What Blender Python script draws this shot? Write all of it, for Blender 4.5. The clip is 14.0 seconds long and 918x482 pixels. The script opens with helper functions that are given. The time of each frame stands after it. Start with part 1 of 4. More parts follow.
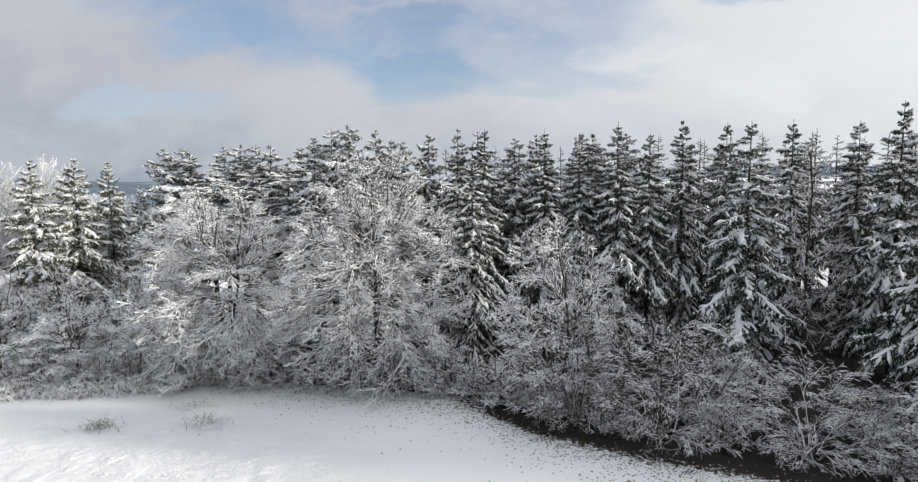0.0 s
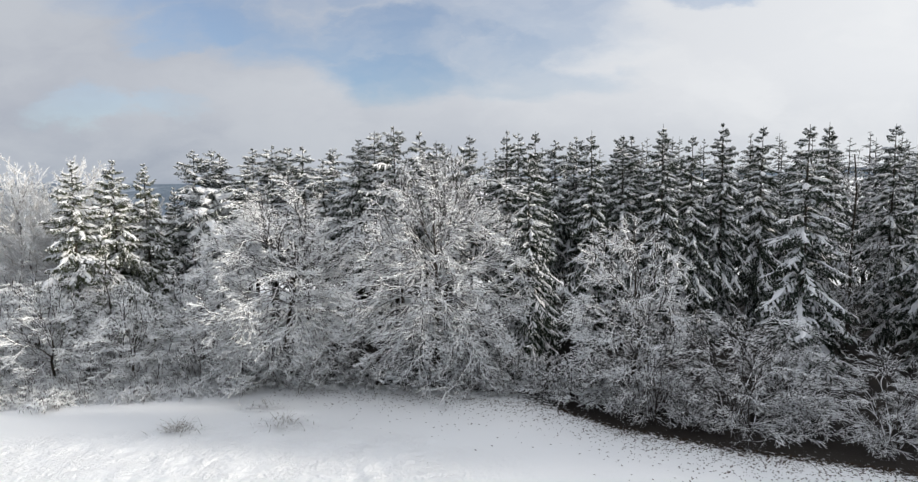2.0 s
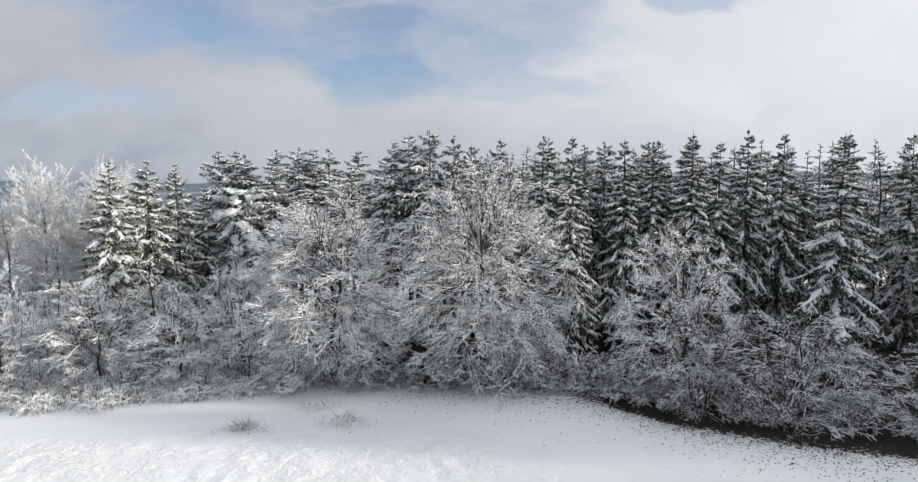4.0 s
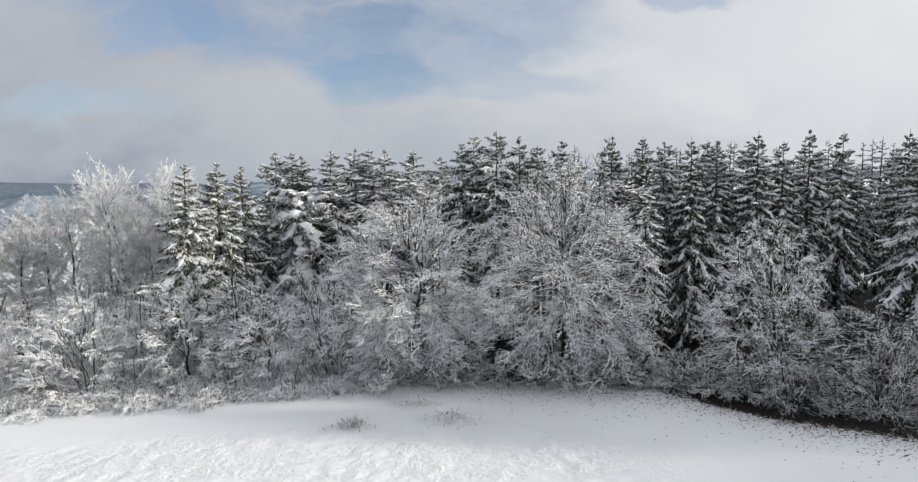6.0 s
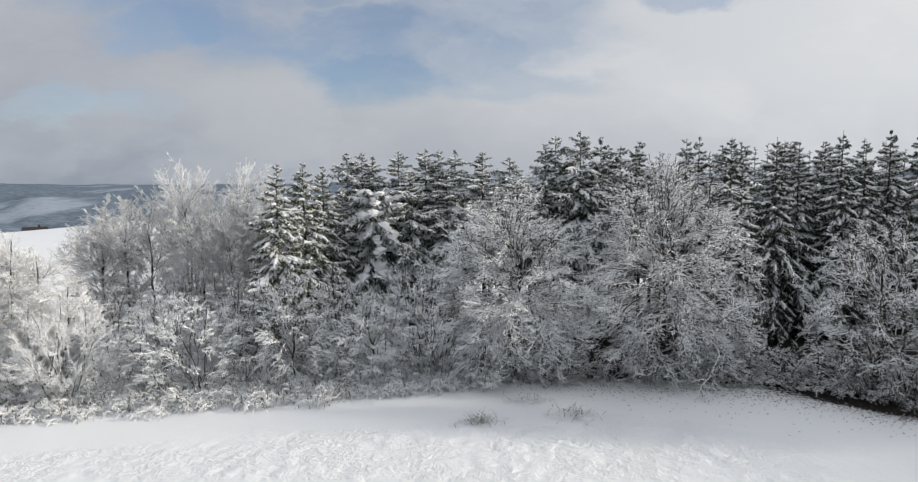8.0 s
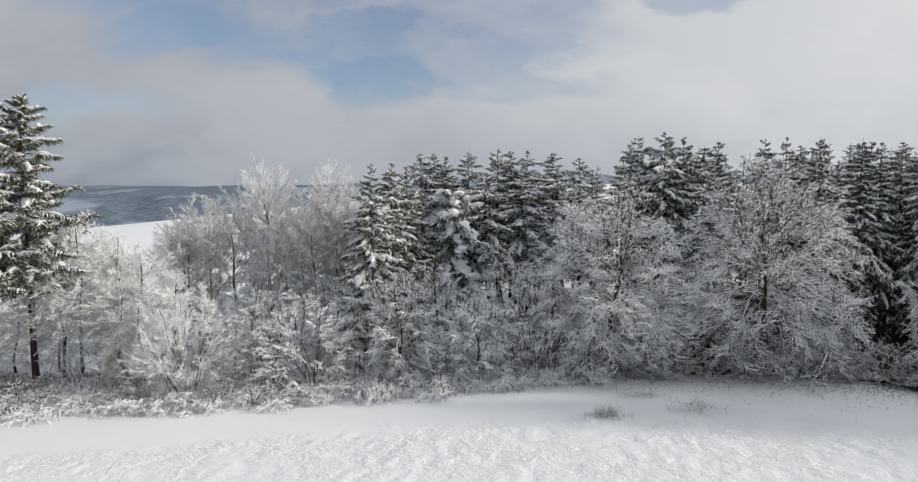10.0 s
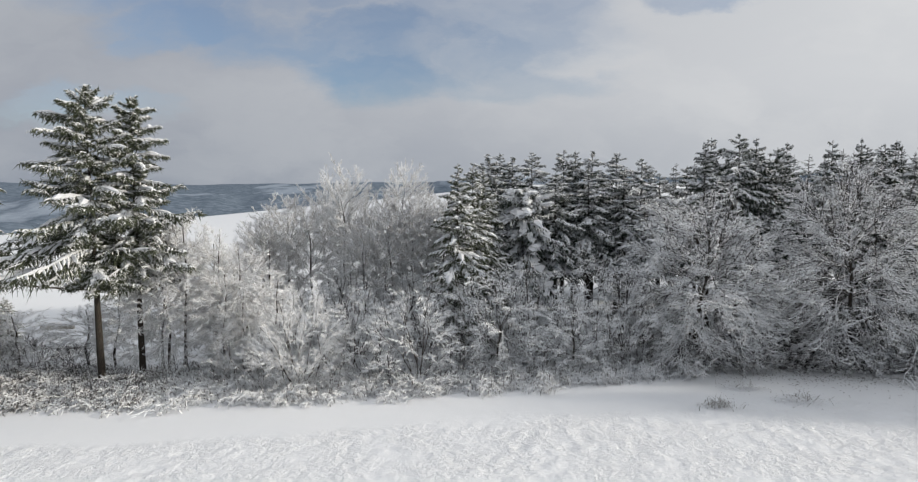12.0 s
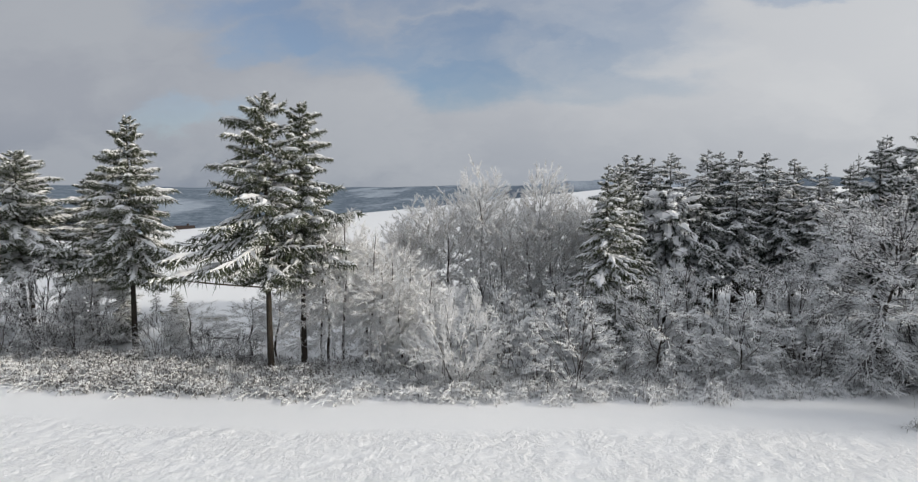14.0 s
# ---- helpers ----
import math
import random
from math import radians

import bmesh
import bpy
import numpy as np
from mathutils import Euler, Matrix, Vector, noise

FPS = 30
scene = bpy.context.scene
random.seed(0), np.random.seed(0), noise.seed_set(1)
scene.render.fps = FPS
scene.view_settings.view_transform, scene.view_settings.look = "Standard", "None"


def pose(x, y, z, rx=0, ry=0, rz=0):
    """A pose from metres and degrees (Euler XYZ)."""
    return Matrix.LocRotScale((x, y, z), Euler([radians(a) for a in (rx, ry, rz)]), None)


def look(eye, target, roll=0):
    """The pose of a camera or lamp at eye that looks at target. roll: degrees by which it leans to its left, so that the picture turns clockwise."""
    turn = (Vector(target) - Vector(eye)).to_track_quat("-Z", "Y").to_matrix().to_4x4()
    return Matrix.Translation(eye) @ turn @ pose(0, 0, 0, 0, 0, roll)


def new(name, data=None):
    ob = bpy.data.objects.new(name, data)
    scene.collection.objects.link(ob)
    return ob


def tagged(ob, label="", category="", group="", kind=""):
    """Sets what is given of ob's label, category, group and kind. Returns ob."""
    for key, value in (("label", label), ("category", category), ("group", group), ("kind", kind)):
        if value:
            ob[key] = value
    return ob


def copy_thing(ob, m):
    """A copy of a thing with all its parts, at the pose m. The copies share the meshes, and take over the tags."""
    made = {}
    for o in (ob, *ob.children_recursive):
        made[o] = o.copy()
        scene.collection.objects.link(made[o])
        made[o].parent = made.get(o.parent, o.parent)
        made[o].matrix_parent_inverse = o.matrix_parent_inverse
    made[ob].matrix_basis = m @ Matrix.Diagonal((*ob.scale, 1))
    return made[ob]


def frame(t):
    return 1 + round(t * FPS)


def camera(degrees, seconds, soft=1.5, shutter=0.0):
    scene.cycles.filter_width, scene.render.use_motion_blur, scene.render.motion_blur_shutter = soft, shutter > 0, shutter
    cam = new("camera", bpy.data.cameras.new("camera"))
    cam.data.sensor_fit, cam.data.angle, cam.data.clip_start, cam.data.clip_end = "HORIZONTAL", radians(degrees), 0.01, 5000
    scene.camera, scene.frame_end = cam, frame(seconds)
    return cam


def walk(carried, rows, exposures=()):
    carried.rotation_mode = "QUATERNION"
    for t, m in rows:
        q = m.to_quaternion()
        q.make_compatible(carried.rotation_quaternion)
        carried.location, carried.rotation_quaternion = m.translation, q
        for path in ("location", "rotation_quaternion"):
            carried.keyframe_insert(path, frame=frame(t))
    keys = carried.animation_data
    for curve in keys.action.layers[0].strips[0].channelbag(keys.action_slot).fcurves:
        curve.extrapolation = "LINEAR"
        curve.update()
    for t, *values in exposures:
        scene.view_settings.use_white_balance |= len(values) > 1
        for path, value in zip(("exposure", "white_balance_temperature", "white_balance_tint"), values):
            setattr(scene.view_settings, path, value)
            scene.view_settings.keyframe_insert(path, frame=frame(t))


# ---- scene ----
cam = camera(76.5, 14.0, soft=1.2)
PATH = [
    (0, (0.541, 4.676, 10.633), (0.386, 6.661, 10.442), -0.6),
    (0.5, (-0.584, 4.479, 10.659), (-0.706, 6.466, 10.468), -0.6),
    (1, (-1.767, 4.257, 10.668), (-1.868, 6.245, 10.477), -0.7),
    (1.5, (-2.933, 4.113, 10.702), (-3.02, 6.102, 10.51), -0.7),
    (2, (-4.093, 3.957, 10.652), (-4.175, 5.947, 10.466), -0.7),
    (2.5, (-5.167, 3.804, 10.624), (-5.257, 5.794, 10.441), -0.6),
    (3, (-6.106, 3.578, 10.691), (-6.157, 5.569, 10.505), -0.6),
    (5.3, (-10.78, 2.619, 10.84), (-10.784, 4.611, 10.662), -0.3),
    (5.5, (-11.344, 2.588, 10.846), (-11.354, 4.58, 10.663), -0.6),
    (6, (-12.928, 2.458, 10.967), (-12.935, 4.45, 10.78), -0.6),
    (6.5, (-14.437, 2.351, 10.902), (-14.446, 4.342, 10.719), -0.6),
    (7, (-15.996, 2.228, 10.997), (-16.004, 4.219, 10.809), -0.6),
    (7.5, (-17.48, 2.16, 10.915), (-17.489, 4.152, 10.732), -0.6),
    (8, (-19.017, 2.049, 10.933), (-19.027, 4.041, 10.75), -0.6),
    (8.5, (-20.632, 1.943, 10.839), (-20.645, 3.935, 10.661), -0.6),
    (9, (-22.397, 1.697, 10.857), (-22.406, 3.689, 10.678), -0.5),
    (9.2, (-22.942, 1.685, 10.802), (-22.958, 3.677, 10.627), -0.6),
    (11.3, (-29.361, 0.351, 10.859), (-29.376, 2.343, 10.678), -0.4),
    (11.5, (-29.97, 0.253, 10.857), (-29.982, 2.245, 10.677), -0.4),
    (12, (-31.312, 0.031, 10.915), (-31.331, 2.023, 10.735), -0.4),
    (12.5, (-32.566, -0.123, 10.868), (-32.605, 1.869, 10.693), -0.5),
    (13, (-33.781, -0.133, 10.933), (-33.891, 1.856, 10.756), -0.4),
    (13.5, (-34.984, -0.174, 10.919), (-35.188, 1.808, 10.744), -0.3),
    (14, (-35.875, -0.12, 10.772), (-36.18, 1.85, 10.606), -0.3),
]
walk(cam, [(t, look(eye, aim, lean)) for t, eye, aim, lean in PATH],
     [(0, 0.0), (3, -0.02), (6, -0.15), (9, -0.3), (12.5, -0.4), (14, -0.42)])

# ---------------------------------------------------------------- light and sky
SUN_AZIMUTH = radians(94.5)      # clockwise from +Y, the way the camera faces
SUN_HEIGHT = radians(17)
SUN_WAY = Vector((math.sin(SUN_AZIMUTH) * math.cos(SUN_HEIGHT), math.cos(SUN_AZIMUTH) * math.cos(SUN_HEIGHT), math.sin(SUN_HEIGHT)))


def add_sun():
    lamp = bpy.data.lights.new("sun", "SUN")
    lamp.energy, lamp.angle, lamp.color = 4.0, radians(2.5), (1.0, 0.92, 0.80)
    ob = new("sun", lamp)
    ob.matrix_world = look(SUN_WAY * 200, (0, 0, 0))


class Nodes:
    """Short hand for building node trees."""

    def __init__(self, tree):
        self.tree = tree
        tree.nodes.clear()

    def add(self, kind, inputs=()):
        node = self.tree.nodes.new(kind)
        if kind == "ShaderNodeMix":
            node.data_type = "RGBA"
        if kind == "ShaderNodeMapRange":
            node.interpolation_type = "SMOOTHSTEP"
        return self.feed(node, dict(inputs))

    def feed(self, node, inputs):
        for key, value in inputs.items():
            if isinstance(value, bpy.types.NodeSocket):
                self.tree.links.new(value, node.inputs[key])
            else:
                node.inputs[key].default_value = value
        return node

    def math(self, op, a, b=0.0, c=0.0, clamp=False):
        node = self.tree.nodes.new("ShaderNodeMath")
        node.operation, node.use_clamp = op, clamp
        return self.feed(node, {0: a, 1: b, 2: c}).outputs[0]

    def vec(self, op, a, b=(0, 0, 0)):
        node = self.tree.nodes.new("ShaderNodeVectorMath")
        node.operation = op
        return self.feed(node, {0: a, 1: b})

    def attribute(self, name):
        node = self.tree.nodes.new("ShaderNodeAttribute")
        node.attribute_name = name
        return node.outputs["Fac"]

    def noise(self, vector, scale, detail=3.0, rough=0.55):
        return self.add("ShaderNodeTexNoise", {"Vector": vector, "Scale": scale, "Detail": detail, "Roughness": rough})

    def ramp(self, value, low, high, to_low=0.0, to_high=1.0):
        return self.add("ShaderNodeMapRange", {0: value, 1: low, 2: high, 3: to_low, 4: to_high}).outputs[0]

    def mix(self, factor, a, b):
        node = self.add("ShaderNodeMix", {0: factor, 6: a, 7: b})
        return node.outputs[2]


def add_sky():
    world = bpy.data.worlds.new("winter_sky")
    world.use_nodes = True
    scene.world = world
    n = Nodes(world.node_tree)
    way = n.add("ShaderNodeTexCoord").outputs["Generated"]
    xyz = n.add("ShaderNodeSeparateXYZ", {0: way})
    deep = n.math("MAXIMUM", n.math("ABSOLUTE", xyz.outputs[1]), 0.25)
    u = n.math("DIVIDE", xyz.outputs[0], deep)
    v = n.math("DIVIDE", xyz.outputs[2], deep)
    flat = n.add("ShaderNodeCombineXYZ", {0: u, 1: n.math("MULTIPLY", v, 2.0), 2: 0.0}).outputs[0]
    warp = n.noise(flat, 4.0, 7.0, 0.62)
    shift = n.vec("SUBTRACT", warp.outputs["Color"], (0.5, 0.5, 0.5)).outputs[0]
    bent = n.vec("ADD", flat, n.vec("MULTIPLY", shift, (0.30, 0.30, 0.0)).outputs[0]).outputs[0]
    # gaps of blue between the clouds: centre and half size in the flattened sky, and how clear
    gaps = ((-0.15, 0.38, 0.15, 0.12, 1.0), (-0.23, 0.51, 0.24, 0.12, 0.9), (-0.45, 0.58, 0.15, 0.11, 0.9), (-0.52, 0.50, 0.06, 0.06, 0.8),
            (-0.70, 0.29, 0.10, 0.06, 0.5), (-0.56, 0.28, 0.09, 0.04, 0.45), (-0.03, 0.44, 0.16, 0.14, 0.8), (0.06, 0.34, 0.16, 0.07, 0.5),
            (0.05, 0.56, 0.22, 0.16, 0.6), (-0.30, 0.68, 0.40, 0.09, 0.85), (0.02, 0.66, 0.22, 0.12, 0.65), (0.39, 0.65, 0.08, 0.05, 0.6))
    best = None
    for cx, cy, rx, ry, clearness in gaps:
        off = n.vec("DIVIDE", n.vec("SUBTRACT", bent, (cx, cy, 0)).outputs[0], (rx, ry, 1)).outputs[0]
        near = n.ramp(n.vec("LENGTH", off).outputs["Value"], 1.28, 0.55, 0.0, clearness)
        best = near if best is None else n.math("MAXIMUM", best, near)
    wisps = n.noise(bent, 4.0, 5.0, 0.55).outputs[0]
    blue = n.math("MULTIPLY", best, n.ramp(wisps, 0.78, 0.36, 0.25, 1.0), clamp=True)
    # the cloud deck: grey low and away from the sun, pale towards it
    side = n.ramp(u, -0.75, 0.85)
    height = n.ramp(v, -0.02, 0.20)
    lumps = n.noise(bent, 2.6, 5.0, 0.55).outputs[0]
    deck = n.mix(side, (0.455, 0.485, 0.55, 1), (0.82, 0.84, 0.87, 1))
    low = n.mix(side, (0.325, 0.37, 0.45, 1), (0.64, 0.67, 0.715, 1))
    cloud = n.mix(height, low, deck)
    cloud = n.mix(n.ramp(lumps, 0.38, 0.66, 0.0, 0.5), cloud, n.mix(side, (0.60, 0.63, 0.67, 1), (0.93, 0.94, 0.95, 1)))
    sky = n.add("ShaderNodeTexSky")
    sky.sky_type, sky.sun_disc, sky.sun_elevation, sky.sun_rotation = "NISHITA", False, SUN_HEIGHT, SUN_AZIMUTH
    tint = n.vec("MULTIPLY", sky.outputs[0], (0.88, 0.92, 1.06)).outputs[0]
    clear = n.add("ShaderNodeBackground", {"Color": tint, "Strength": 0.15})
    veil = n.add("ShaderNodeBackground", {"Color": cloud, "Strength": n.ramp(xyz.outputs[2], 0.55, 1.0, 1.0, 1.32)})
    both = n.add("ShaderNodeMixShader", {0: n.math("MULTIPLY", blue, 0.9), 1: veil.outputs[0], 2: clear.outputs[0]})
    n.add("ShaderNodeOutputWorld", {"Surface": both.outputs[0]})


add_sun()
add_sky()

# ---------------------------------------------------------------- materials
SNOW = (0.85, 0.86, 0.87, 1)


def material(name):
    m = bpy.data.materials.new(name)
    m.use_nodes = True
    return m, Nodes(m.node_tree)


def finish(n, color, rough, height=None, bump=0.3, reach=0.02, spec=0.3):
    inputs = {"Base Color": color, "Roughness": rough, "Specular IOR Level": spec}
    if height is not None:
        inputs["Normal"] = n.add("ShaderNodeBump", {"Height": height, "Strength": bump, "Distance": reach}).outputs[0]
    shader = n.add("ShaderNodeBsdfPrincipled", inputs)
    n.add("ShaderNodeOutputMaterial", {"Surface": shader.outputs[0]})


def snowy(name, dark, mid, level, soft, grain, rough=0.75, patchy=1.5):
    """A growing thing with snow lying on whatever faces up; level: how steep it still lies."""
    m, n = material(name)
    where = n.add("ShaderNodeNewGeometry")
    up = n.add("ShaderNodeSeparateXYZ", {0: where.outputs["Normal"]}).outputs[2]
    place = where.outputs["Position"]
    fine = n.noise(place, grain, 2.0).outputs[0]
    broad = n.noise(place, 0.7, 2.0).outputs[0]
    lies = n.math("ADD", up, n.math("MULTIPLY", n.math("SUBTRACT", fine, 0.5), patchy))
    lies = n.math("ADD", lies, n.math("MULTIPLY", n.math("SUBTRACT", broad, 0.5), 0.5))
    white = n.ramp(lies, level - soft, level + soft)
    wood = n.mix(n.noise(place, grain * 0.4, 3.0).outputs[0], dark, mid)
    finish(n, n.mix(white, wood, SNOW), rough, fine, 0.25, 0.01)
    return m


def make_materials():
    mats = {}
    mats["twigs"] = snowy("frosted_twigs", (0.022, 0.018, 0.016, 1), (0.046, 0.039, 0.035, 1), 0.26, 0.12, 8.0, patchy=0.9)
    # thin snow cover, cut back further so the shrubs look shaded
    mats["thin_twigs"] = snowy("thin_snow_shade_twigs", (0.022, 0.018, 0.016, 1), (0.048, 0.042, 0.039, 1), 0.47, 0.14, 8.0, patchy=0.9)
    mats["branch"] = snowy("snowy_bark", (0.028, 0.023, 0.020, 1), (0.075, 0.06, 0.05, 1), 0.22, 0.2, 5.0, 0.9)
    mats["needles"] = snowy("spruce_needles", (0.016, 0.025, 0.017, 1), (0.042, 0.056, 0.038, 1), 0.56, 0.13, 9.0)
    # lighter warm green: the firs' olive, and sunlight painted on the side spruces
    mats["needles_warm"] = snowy("fir_and_sunlit_needles", (0.036, 0.045, 0.027, 1), (0.100, 0.112, 0.066, 1), 0.58, 0.15, 6.0)
    mats["bramble"] = snowy("bramble_canes", (0.035, 0.026, 0.022, 1), (0.075, 0.06, 0.056, 1), 0.10, 0.16, 7.0, patchy=1.5)
    # greyer canes with less snow, also standing in for the firs' shade
    mats["lean_bramble"] = snowy("grey_shaded_bramble_canes", (0.050, 0.045, 0.042, 1), (0.105, 0.098, 0.092, 1), 0.34, 0.16, 7.0, patchy=1.6)
    mats["birch"] = snowy("hoar_frost_twigs", (0.36, 0.33, 0.30, 1), (0.60, 0.56, 0.52, 1), -0.45, 0.35, 8.0)
    mats["straw"] = snowy("dry_grass", (0.06, 0.05, 0.038, 1), (0.16, 0.135, 0.10, 1), 0.34, 0.25, 12.0)

    m, n = material("tree_bark")
    place = n.add("ShaderNodeTexCoord").outputs["Object"]
    long = n.vec("MULTIPLY", place, (9.0, 9.0, 1.6)).outputs[0]
    ridges = n.noise(long, 3.0, 5.0, 0.65).outputs[0]
    stain = n.noise(place, 0.9, 3.0).outputs[0]
    bark = n.mix(n.ramp(ridges, 0.3, 0.7), (0.020, 0.016, 0.013, 1), (0.068, 0.056, 0.045, 1))
    bark = n.mix(n.ramp(stain, 0.5, 0.75, 0.0, 0.5), bark, (0.05, 0.055, 0.042, 1))
    finish(n, bark, 0.9, ridges, 0.7, 0.03)
    mats["bark"] = m

    m, n = material("lying_snow")
    place = n.add("ShaderNodeNewGeometry").outputs["Position"]
    lumps = n.noise(place, 6.0, 4.0, 0.6).outputs[0]
    finish(n, n.mix(lumps, (0.80, 0.82, 0.85, 1), (0.88, 0.88, 0.89, 1)), 0.7, lumps, 0.5, 0.03)
    mats["snow"] = m

    m, n = material("snow_field")
    place = n.add("ShaderNodeNewGeometry").outputs["Position"]
    litter = n.attribute("litter")
    churn = n.attribute("churn")
    fine = n.noise(place, 16.0, 4.0, 0.6).outputs[0]
    lumps = n.noise(place, 3.6, 5.0, 0.65).outputs[0]
    drift = n.noise(place, 0.22, 3.0).outputs[0]
    white = n.mix(drift, (0.86, 0.88, 0.905, 1), (0.91, 0.92, 0.93, 1))
    soil = n.mix(fine, (0.012, 0.010, 0.009, 1), (0.040, 0.031, 0.025, 1))
    speck = n.noise(place, 5.5, 5.0, 0.7).outputs[0]
    bare = n.ramp(n.math("ADD", litter, n.math("MULTIPLY", n.math("SUBTRACT", speck, 0.5), 2.2)), 0.50, 0.70)
    pits = n.math("MULTIPLY", n.ramp(lumps, 0.34, 0.66), n.ramp(n.noise(place, 0.45, 3.0).outputs[0], 0.32, 0.62, 0.25, 1.0))
    height = n.math("ADD", n.math("MULTIPLY", pits, n.math("MULTIPLY_ADD", churn, 0.85, 0.03)), n.math("MULTIPLY", fine, 0.10))
    finish(n, n.mix(bare, white, soil), 0.75, height, 0.55, 0.10)
    mats["field"] = m

    m, n = material("hazed_far_hills")
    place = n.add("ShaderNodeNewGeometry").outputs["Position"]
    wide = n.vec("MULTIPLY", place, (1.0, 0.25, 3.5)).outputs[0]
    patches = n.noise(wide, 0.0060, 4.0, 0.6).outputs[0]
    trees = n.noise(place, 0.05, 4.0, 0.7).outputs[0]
    # distance haze is mixed into both colours as a pale blue grey
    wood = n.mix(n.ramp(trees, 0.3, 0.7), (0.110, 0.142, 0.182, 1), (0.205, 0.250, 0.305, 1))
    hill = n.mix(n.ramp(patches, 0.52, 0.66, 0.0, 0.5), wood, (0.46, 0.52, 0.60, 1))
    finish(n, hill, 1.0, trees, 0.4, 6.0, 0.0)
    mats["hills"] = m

    for name, one, two in (("roof", (0.030, 0.022, 0.020, 1), (0.065, 0.048, 0.042, 1)), ("plaster", (0.48, 0.45, 0.40, 1), (0.62, 0.59, 0.53, 1)),
                           ("old_wood", (0.060, 0.047, 0.036, 1), (0.16, 0.13, 0.10, 1)), ("leaf", (0.018, 0.013, 0.009, 1), (0.075, 0.045, 0.024, 1)),
                           ("glass", (0.02, 0.025, 0.03, 1), (0.04, 0.05, 0.06, 1))):
        m, n = material(name)
        place = n.add("ShaderNodeNewGeometry").outputs["Position"]
        grain = n.noise(place, 3.0, 5.0, 0.6).outputs[0]
        finish(n, n.mix(grain, one, two), 0.25 if name == "glass" else 0.85, grain, 0.3, 0.02)
        mats[name] = m
    return mats


MATS = make_materials()

# ---------------------------------------------------------------- mesh helpers


def mesh_of(name, verts, faces, mat, smooth=False):
    """One mesh from arrays: verts (n, 3); faces (m, 4), where -1 in the last column makes a triangle."""
    me = bpy.data.meshes.new(name)
    verts, faces = np.asarray(verts, np.float32), np.asarray(faces, np.int32)
    sides = 4 - (faces[:, 3] < 0)
    corners = faces.ravel()
    corners = corners[corners >= 0]
    me.vertices.add(len(verts))
    me.vertices.foreach_set("co", verts.ravel())
    me.loops.add(len(corners))
    me.loops.foreach_set("vertex_index", corners)
    me.polygons.add(len(faces))
    me.polygons.foreach_set("loop_start", np.concatenate([[0], np.cumsum(sides)[:-1]]).astype(np.int32))
    me.polygons.foreach_set("use_smooth", np.full(len(faces), smooth))
    me.update(calc_edges=True)
    me.materials.append(mat)
    return me


def unit(v):
    return v / np.maximum(np.linalg.norm(v, axis=-1, keepdims=True), 1e-9)


def rods(p0, p1, r0, r1, sides=3, flat=1.0):
    """Tapered prisms from p0 to p1 with a ridge on top; flat squashes them in height."""
    d = unit(p1 - p0)
    ref = np.where(np.abs(d[:, 2:3]) > 0.95, np.array([[1.0, 0, 0]]), np.array([[0, 0, 1.0]]))
    side = unit(np.cross(d, ref))
    up = np.cross(side, d)
    turn = np.pi / 2 - np.arange(sides) * 2 * np.pi / sides
    ring = side[:, None] * np.cos(turn)[None, :, None] + flat * up[:, None] * np.sin(turn)[None, :, None]
    a = p0[:, None] + ring * r0[:, None, None]
    b = p1[:, None] + ring * r1[:, None, None]
    verts = np.concatenate([a, b], 1).reshape(-1, 3)
    k = np.arange(sides)
    quad = np.stack([k, k + sides, (k + 1) % sides + sides, (k + 1) % sides], 1)
    faces = (quad[None] + (np.arange(len(p0)) * 2 * sides)[:, None, None]).reshape(-1, 4)
    return verts, faces


def spikes(rng, p0, p1, radius, sway=1.0, flat=1.0):
    """Fine twigs: three-sided points from p0 to p1, each turned about its own line by up to sway."""
    d = unit(p1 - p0)
    ref = np.where(np.abs(d[:, 2:3]) > 0.95, np.array([[1.0, 0, 0]]), np.array([[0, 0, 1.0]]))
    side = unit(np.cross(d, ref))
    up = np.cross(side, d)
    turn = np.pi / 2 + rng.uniform(-sway, sway, len(p0))[:, None] - np.arange(3)[None] * 2 * np.pi / 3
    ring = side[:, None] * np.cos(turn)[..., None] + flat * up[:, None] * np.sin(turn)[..., None]
    verts = np.concatenate([p0[:, None] + ring * radius[:, None, None], p1[:, None]], 1).reshape(-1, 3)
    faces = np.array([(0, 3, 1, -1), (1, 3, 2, -1), (2, 3, 0, -1)])
    faces = faces[None] + np.where(faces < 0, 0, 1)[None] * (np.arange(len(p0)) * 4)[:, None, None]
    return verts, faces.reshape(-1, 4)


def join(pieces):
    verts, faces, at = [], [], 0
    for v, f in pieces:
        verts.append(v)
        faces.append(np.where(f < 0, -1, f + at))
        at += len(v)
    return np.concatenate(verts), np.concatenate(faces)


def part(name, me, parent, label="", kind=""):
    ob = new(name, me)
    ob.parent = parent
    return tagged(ob, label, "", "", kind)


def thing(name, label, category, group="", kind=""):
    return tagged(new(name), label, category, group, kind)


